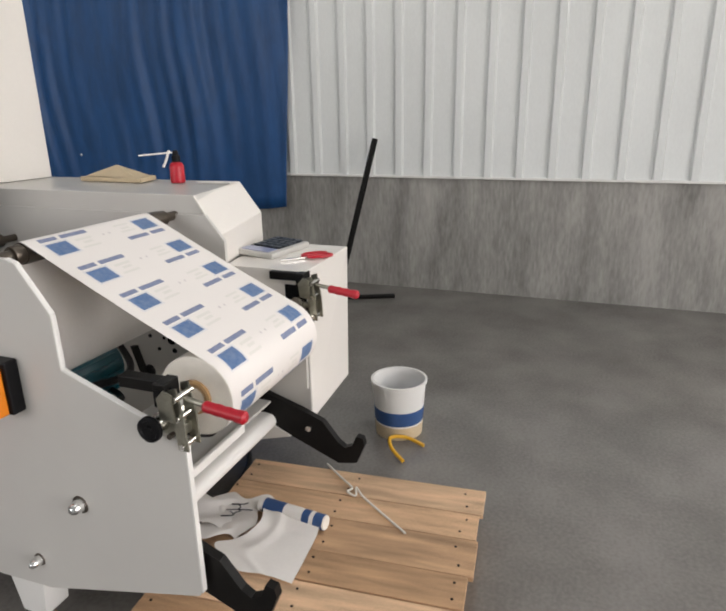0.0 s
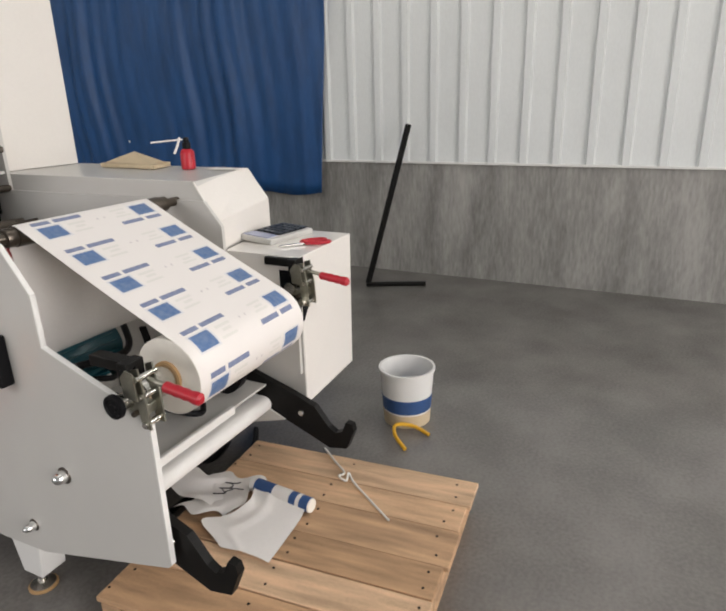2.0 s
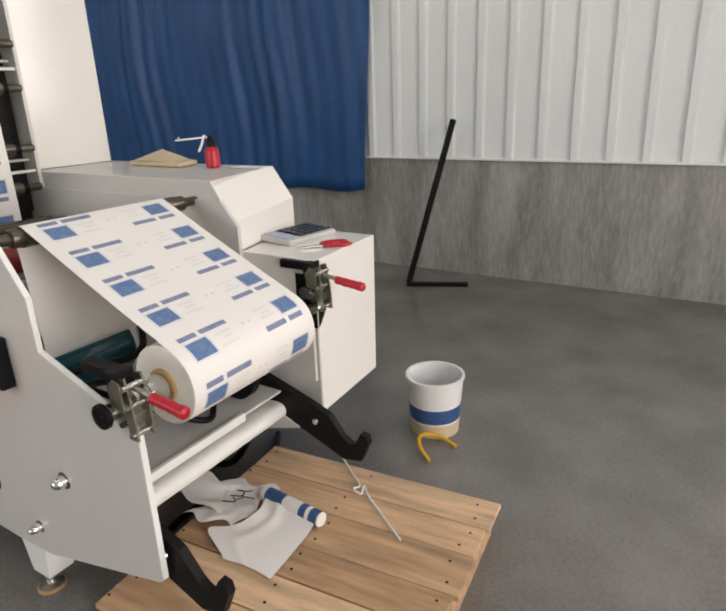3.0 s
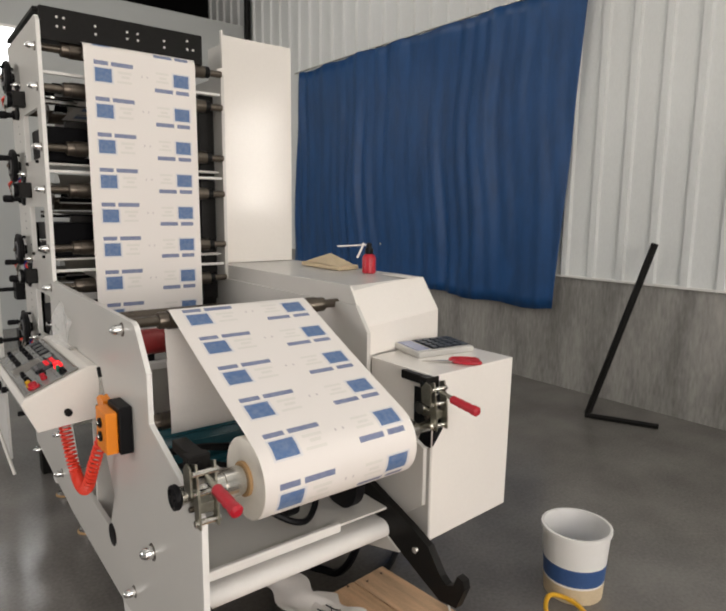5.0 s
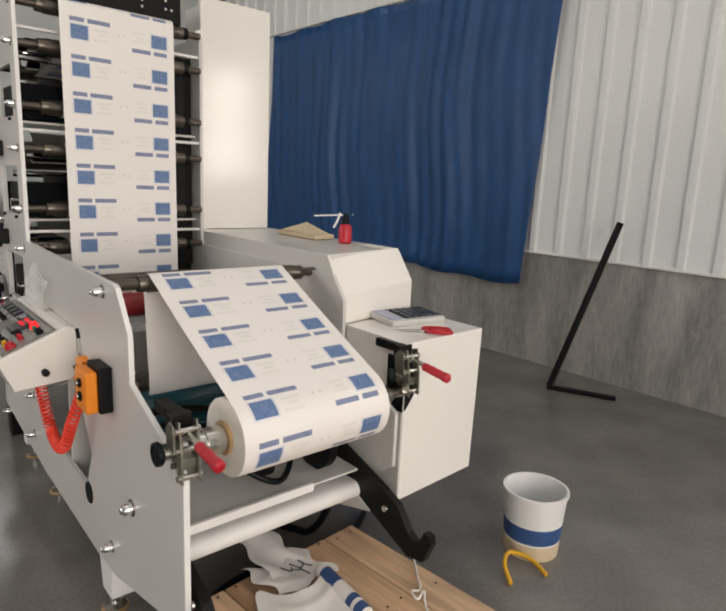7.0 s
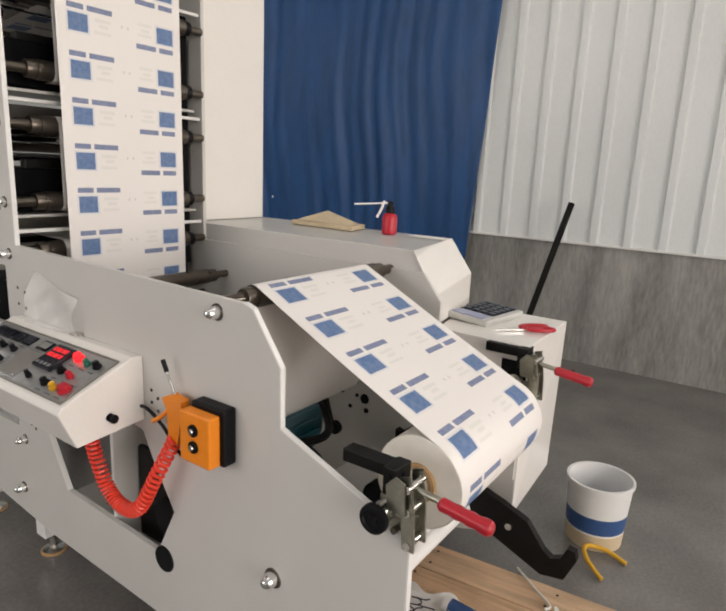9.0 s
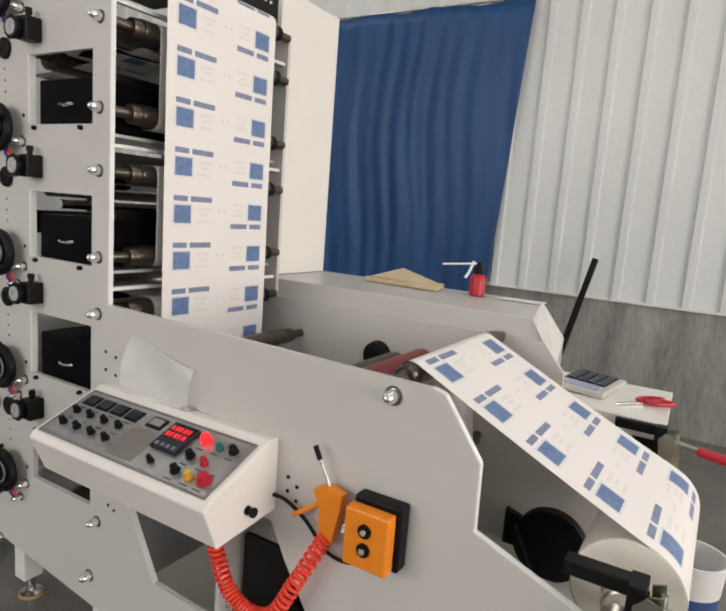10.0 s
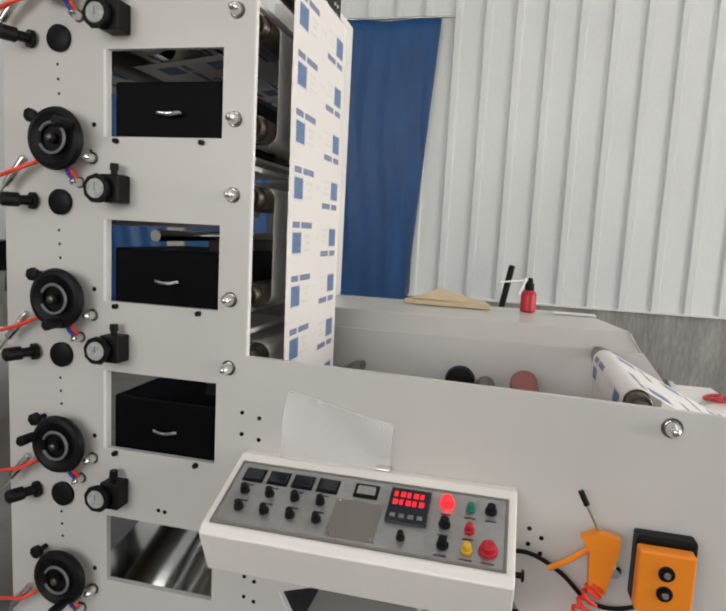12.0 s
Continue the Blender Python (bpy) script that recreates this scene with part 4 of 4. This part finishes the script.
def ring(cx, cy, rx, ry, rot, name):
    pts = []
    for k in range(25):
        a = 2 * math.pi * k / 24
        x, y = rx * math.cos(a), ry * math.sin(a)
        pts.append((cx + x * math.cos(rot) - y * math.sin(rot), cy + x * math.sin(rot) + y * math.cos(rot), 1.101))
    return tube(name, pts, 0.0075, RED, sc, "red plastic finger loop", 8, False)


ring(1.185, 0.10, 0.055, 0.023, -0.75, "handle_loop")
ring(1.165, 0.065, 0.052, 0.022, -0.95, "handle_loop")

bottle = thing("spray_oil_bottle", "red oil can with a black cap and white spout", "bottle", at=(1.29, 0.85, 1.379))
lathe("can", [(0, 0.030), (0.004, 0.034), (0.075, 0.034), (0.09, 0.028), (0.096, 0.018)], (0, 0, 0), "z", RED, bottle, seg=24)
lathe("cap", [(0.096, 0.020), (0.125, 0.020), (0.128, 0.014), (0.145, 0.013), (0.15, 0.008)], (0, 0, 0), "z", RUBBER, bottle, seg=20)
tube("spout", [(-0.01, 0.01, 0.14), (-0.10, 0.13, 0.13)], 0.004, PAPER, bottle, smooth_path=False)
tube("trigger", [(-0.02, 0.02, 0.15), (-0.03, 0.03, 0.11), (-0.04, 0.045, 0.075)], 0.006, PAPER, bottle)
kp = thing("folded_kraft_paper", "folded sheet of pale brown kraft paper", "paper", at=(1.30, 1.20, 1.380))
part("folded_sheet", prism_bm([(-0.08, -0.19), (0.07, -0.16), (0.09, 0.17), (-0.06, 0.20)], 0.0, 0.022, "z", 0.004), KRAFT, kp)
bm = bmesh.new()
vs = [bm.verts.new(v) for v in ((-0.07, -0.15, 0.023), (0.06, -0.13, 0.023), (0.08, 0.16, 0.024), (-0.05, 0.17, 0.026), (0.03, 0.04, 0.075))]
for a, b in ((0, 1), (1, 2), (2, 3), (3, 0)):
    bm.faces.new((vs[a], vs[b], vs[4]))
part("raised_fold", bm, KRAFT, kp)
slip = thing("paper_slip", "small white paper slip on the cabinet", "paper")
box("slip", 1.28, 1.36, 0.56, 0.74, 1.380, 1.383, PAPER, slip, bevel=0.001)

# ---- plastic document pocket ----
pk = bpy.data.materials.new("clear_plastic_film")
pk.use_nodes = True
_b = pk.node_tree.nodes["Principled BSDF"]
_b.inputs["Base Color"].default_value = (0.93, 0.94, 0.93, 1)
_b.inputs["Alpha"].default_value = 0.27
_b.inputs["Roughness"].default_value = 0.22
bm = bmesh.new()
rows = []
for j in range(21):
    row = []
    for i in range(49):
        s, w = i / 48, j / 20
        y = 1.49 - 0.29 * s
        z = 1.10 + 0.165 * w - 0.05 * s * w
        row.append(bm.verts.new((-0.012 - 0.035 * (1 - w) - 0.012 * math.sin(5 * s + 4 * w) - 0.004 * math.sin(17 * s - 7 * w) - 0.0015 * math.sin(41 * s + 17 * w), y, z)))
    rows.append(row)
for a, b in zip(rows, rows[1:]):
    for i in range(48):
        bm.faces.new((a[i], a[i + 1], b[i + 1], b[i]))
bag = tagged(part("plastic_pocket", bm, pk, smooth=True), "crumpled clear plastic document pocket resting on the desk", "plastic bag")
tube("sealed_edge", [(-0.012 - 0.012 * math.sin(5 * k / 8 + 4), 1.49 - 0.29 * k / 8, 1.265 - 0.05 * k / 8) for k in range(9)], 0.0018, pk, bag, "folded plastic edge", 6)

# ---- on the floor ----
WOOD = []
for k, c in enumerate(((0.57, 0.37, 0.22), (0.50, 0.315, 0.18), (0.61, 0.41, 0.255), (0.47, 0.29, 0.16))):
    m = material("rough_pine_board", c, 0.72, var=0.5, scale=2.5, bump=0.3, bscale=140)
    for nd in m.node_tree.nodes:
        if nd.type == "TEX_NOISE":
            mp = m.node_tree.nodes.new("ShaderNodeMapping")
            mp.inputs["Scale"].default_value = (9.0, 1.0, 9.0)
            src = nd.inputs["Vector"].links[0].from_socket
            m.node_tree.links.new(src, mp.inputs["Vector"])
            m.node_tree.links.new(mp.outputs[0], nd.inputs["Vector"])
    WOOD.append(m)
pallet = thing("wooden_pallet", "rough pine plank pallet with nail heads on the floor", "pallet", at=(0.0, 0.27, 0.0))
pallet.rotation_euler = (0, 0, radians(5.0))
rnd = random.Random(2)
x = 0.99
for i in range(6):
    w = rnd.choice((0.165, 0.19, 0.15, 0.20))
    y0, y1 = -1.05 + rnd.uniform(-0.015, 0.015), rnd.uniform(-0.012, 0.008)
    z1 = 0.155 + rnd.uniform(-0.003, 0.003)
    bm = box_bm(x - w, x, y0, y1, z1 - 0.02, z1, 0.003)
    b = part("plank", bm, WOOD[rnd.randrange(4)], pallet)
    for yn in (-0.03, -0.50, -1.0):
        for f in (0.25, 0.75):
            lathe("nail_head", [(0, 0.0055), (0.002, 0.005)], (x - w * f, yn + rnd.uniform(-0.02, 0.02), z1 - 0.0005), "z", BLACK, b, seg=8)
    x -= w + rnd.uniform(0.003, 0.008)
for y in (-0.09, -0.54, -1.03):
    box("bearer", x + 0.01, 0.985, y, y + 0.08, 0.0, 0.13, WOOD[1], pallet)

scrap = thing("printed_paper_scrap", "small roll of blue and white printed paper with loose end", "paper roll")
d = Vector((0.63 - 0.655, -0.155 - 0.13, 0)).normalized()
turn = d.to_track_quat("Z", "X").to_matrix().to_4x4()
RC = (0.655, 0.13, 0.185)
for a0, a1, mat in ((0, 0.022, PAPER), (0.022, 0.115, BAND), (0.115, 0.20, PAPER), (0.20, 0.232, BAND), (0.232, 0.25, PAPER), (0.25, 0.29, BAND)):
    lathe("rolled_band", [(a0, 0.030), (a1, 0.030)], RC, turn, mat, scrap, "", 24)
lathe("rolled_band", [(0.29, 0.029), (0.296, 0.027)], RC, turn, ROLLEND, scrap, "", 24)
bm = bmesh.new()
rows = []
for j in range(25):
    s = j / 24
    lobe = math.exp(-((s - 0.76) / 0.14) ** 2)
    left = 0.115 - 0.035 * math.sin(math.pi * min(s / 0.55, 1.0)) + 0.06 * lobe - 0.09 * max(0.0, s - 0.82) / 0.18
    right = -0.145 - 0.028 * s
    row = []
    for i in range(25):
        w = i / 24
        x = 0.64 - 0.33 * s + 0.015 * math.sin(2.5 * w) * s
        z = 0.166 + 0.022 * lobe * (1 - w) ** 2 + 0.022 * math.exp(-((s - 0.3) / 0.2) ** 2) * (1 - w) ** 4 + 0.008 * math.exp(-((w - 0.28 - 0.1 * s) / 0.09) ** 2) * (1 - 0.6 * s) + 0.022 * math.exp(-((s - 0.05) / 0.12) ** 2) + 0.010 * max(0.0, s - 0.75)
        row.append(bm.verts.new((x, left + (right - left) * w, z)))
    rows.append(row)
for a, b in zip(rows, rows[1:]):
    for i in range(24):
        bm.faces.new((a[i], a[i + 1], b[i + 1], b[i]))
part("loose_sheet", bm, PAPER, scrap, "", True)

wrap = thing("wrapping_scrap", "crumpled white wrapping paper with dark pen scribbles", "paper")
bm = bmesh.new()
rows = []
for j in range(15):
    row = []
    for i in range(15):
        s, w = i / 14, j / 14
        x = 0.455 + 0.26 * s - 0.05 * w + 0.02 * math.sin(9 * w)
        yy = 0.115 + 0.21 * w + 0.02 * math.sin(8 * s + 2)
        z = 0.162 + 0.010 * abs(math.sin(4 * s + 2 * w)) + 0.006 * abs(math.sin(9 * s - 6 * w)) + 0.012 * w * s
        row.append(bm.verts.new((x, yy, z)))
    rows.append(row)
for a, b in zip(rows, rows[1:]):
    for i in range(14):
        bm.faces.new((a[i], a[i + 1], b[i + 1], b[i]))
part("crumpled_sheet", bm, PAPER, wrap, "", True)
for k in range(5):
    tube("pen_mark", [(0.535 + 0.02 * k, 0.245 - 0.04 * (k % 2), 0.184), (0.555 + 0.018 * k, 0.20, 0.185), (0.57 + 0.018 * k, 0.225 - 0.04 * (k % 3), 0.185)], 0.0025, INK, wrap, seg=5)
off = thing("paper_offcut", "torn white paper offcut on the floor under the press", "paper")
bm = bmesh.new()
rows = []
for j in range(11):
    row = []
    for i in range(11):
        s, w = i / 10, j / 10
        row.append(bm.verts.new((0.47 + 0.16 * s + 0.015 * math.sin(9 * w), 0.20 + 0.27 * w + 0.012 * math.sin(11 * s), 0.172 + 0.035 * w + 0.008 * math.sin(7 * s + 4 * w))))
    rows.append(row)
for a, b in zip(rows, rows[1:]):
    for i in range(10):
        bm.faces.new((a[i], a[i + 1], b[i + 1], b[i]))
part("torn_sheet", bm, PAPER, off, "", True)
tagged(tube("knotted_string", [(1.04, 0.01, 0.162), (0.96, -0.09, 0.164), (0.90, -0.165, 0.167), (0.86, -0.16, 0.175), (0.85, -0.20, 0.168), (0.90, -0.185, 0.172), (0.86, -0.23, 0.164), (0.79, -0.33, 0.162), (0.70, -0.46, 0.162)], 0.0045, STRING), "knotted white plastic string lying on the planks", "string")

bucket = thing("paint_bucket", "white plastic bucket with blue band on the floor", "bucket", at=(1.72, -0.12, 0))
lathe("bucket_body", [(0, 0.12), (0.005, 0.125), (0.30, 0.145), (0.30, 0.152), (0.315, 0.152), (0.315, 0.14), (0.02, 0.115)], (0, 0, 0), "z", EDGE, bucket, seg=32)
lathe("blue_band", [(0.085, 0.1315), (0.165, 0.137)], (0, 0, 0), "z", BAND, bucket, "printed dark blue band", 32)
lathe("stained_base", [(0.002, 0.1262), (0.075, 0.1312)], (0, 0, 0), "z", KRAFT, bucket, "yellowed bucket base", 32)
tagged(tube("yellow_strap", [(1.40, -0.24, 0.012), (1.46, -0.16, 0.04), (1.54, -0.13, 0.05), (1.60, -0.20, 0.03), (1.58, -0.30, 0.012)], 0.010, YELLOW), "dirty yellow strap lying on the floor", "strap")

# ---- further back ----
unw = thing("unwind_stand", "dark steel unwind stand behind the press tower", "stand")
box("stand_post", 0.06, 0.14, 2.62, 2.72, 0, 1.55, BLACK, unw)
box("stand_post", 0.72, 0.80, 2.62, 2.72, 0, 1.55, BLACK, unw)
box("stand_beam", 0.06, 0.80, 2.60, 2.70, 1.5, 1.6, BLACK, unw)
lathe("unwind_roll", [(0, 0.05), (0, 0.30), (0.56, 0.30), (0.56, 0.05)], (0.15, 3.05, 0.9), "x", PAPER, unw, "white paper unwind roll", 48)
lathe("unwind_shaft", [(0, 0.035), (0.75, 0.035)], (0.05, 3.05, 0.9), "x", STEEL, unw, seg=20)
for z in (0.55, 0.85, 1.15):
    box("control_valve", -0.03, 0.06, 2.5, 2.6, z, z + 0.12, RUBBER, unw)
    lathe("valve_handle", [(0, 0.012), (0.08, 0.012), (0.085, 0.02), (0.11, 0.02)], (-0.03, 2.55, z + 0.06), "-x", RUBBER, unw, seg=12)
frame2 = thing("unwind_machine", "white painted unwind frame with black fittings behind the tower", "frame")
part("frame_plate", plate_bm([(2.75, 0.1), (3.35, 0.1), (3.35, 1.1), (3.15, 1.42), (2.75, 1.42)], [[(2.85, 0.95), (3.05, 0.95), (3.05, 1.25), (2.85, 1.25)]], -0.10, -0.085), EDGE, frame2)
for zz in (0.55, 0.72, 0.88, 1.02, 1.32):
    lathe("fitting", [(0, 0.03), (0.03, 0.03), (0.03, 0.014), (0.10, 0.014), (0.105, 0.024), (0.14, 0.022)], (-0.10, 2.82 + 0.3 * (zz % 0.3), zz), "-x", RUBBER, frame2, seg=14)
tube("hanging_hose", [(-0.12, 2.8, 1.3), (-0.18, 2.7, 1.0), (-0.15, 2.75, 0.7), (-0.12, 2.9, 0.5)], 0.012, RUBBER, frame2)
tube("hanging_hose", [(-0.11, 2.95, 0.9), (-0.2, 2.85, 0.6), (-0.15, 2.7, 0.3), (-0.1, 2.6, 0.05)], 0.010, STRING, frame2)
win = thing("bright_window", "bright daylit window in the back wall", "window", kind="structure")
box("window_frame", -0.10, 1.02, 8.12, 8.148, 3.40, 4.1, EDGE, win)
box("window_pane", -0.05, 0.97, 8.11, 8.119, 3.45, 4.05, DAYPANE, win, "glowing daylit pane", 0)
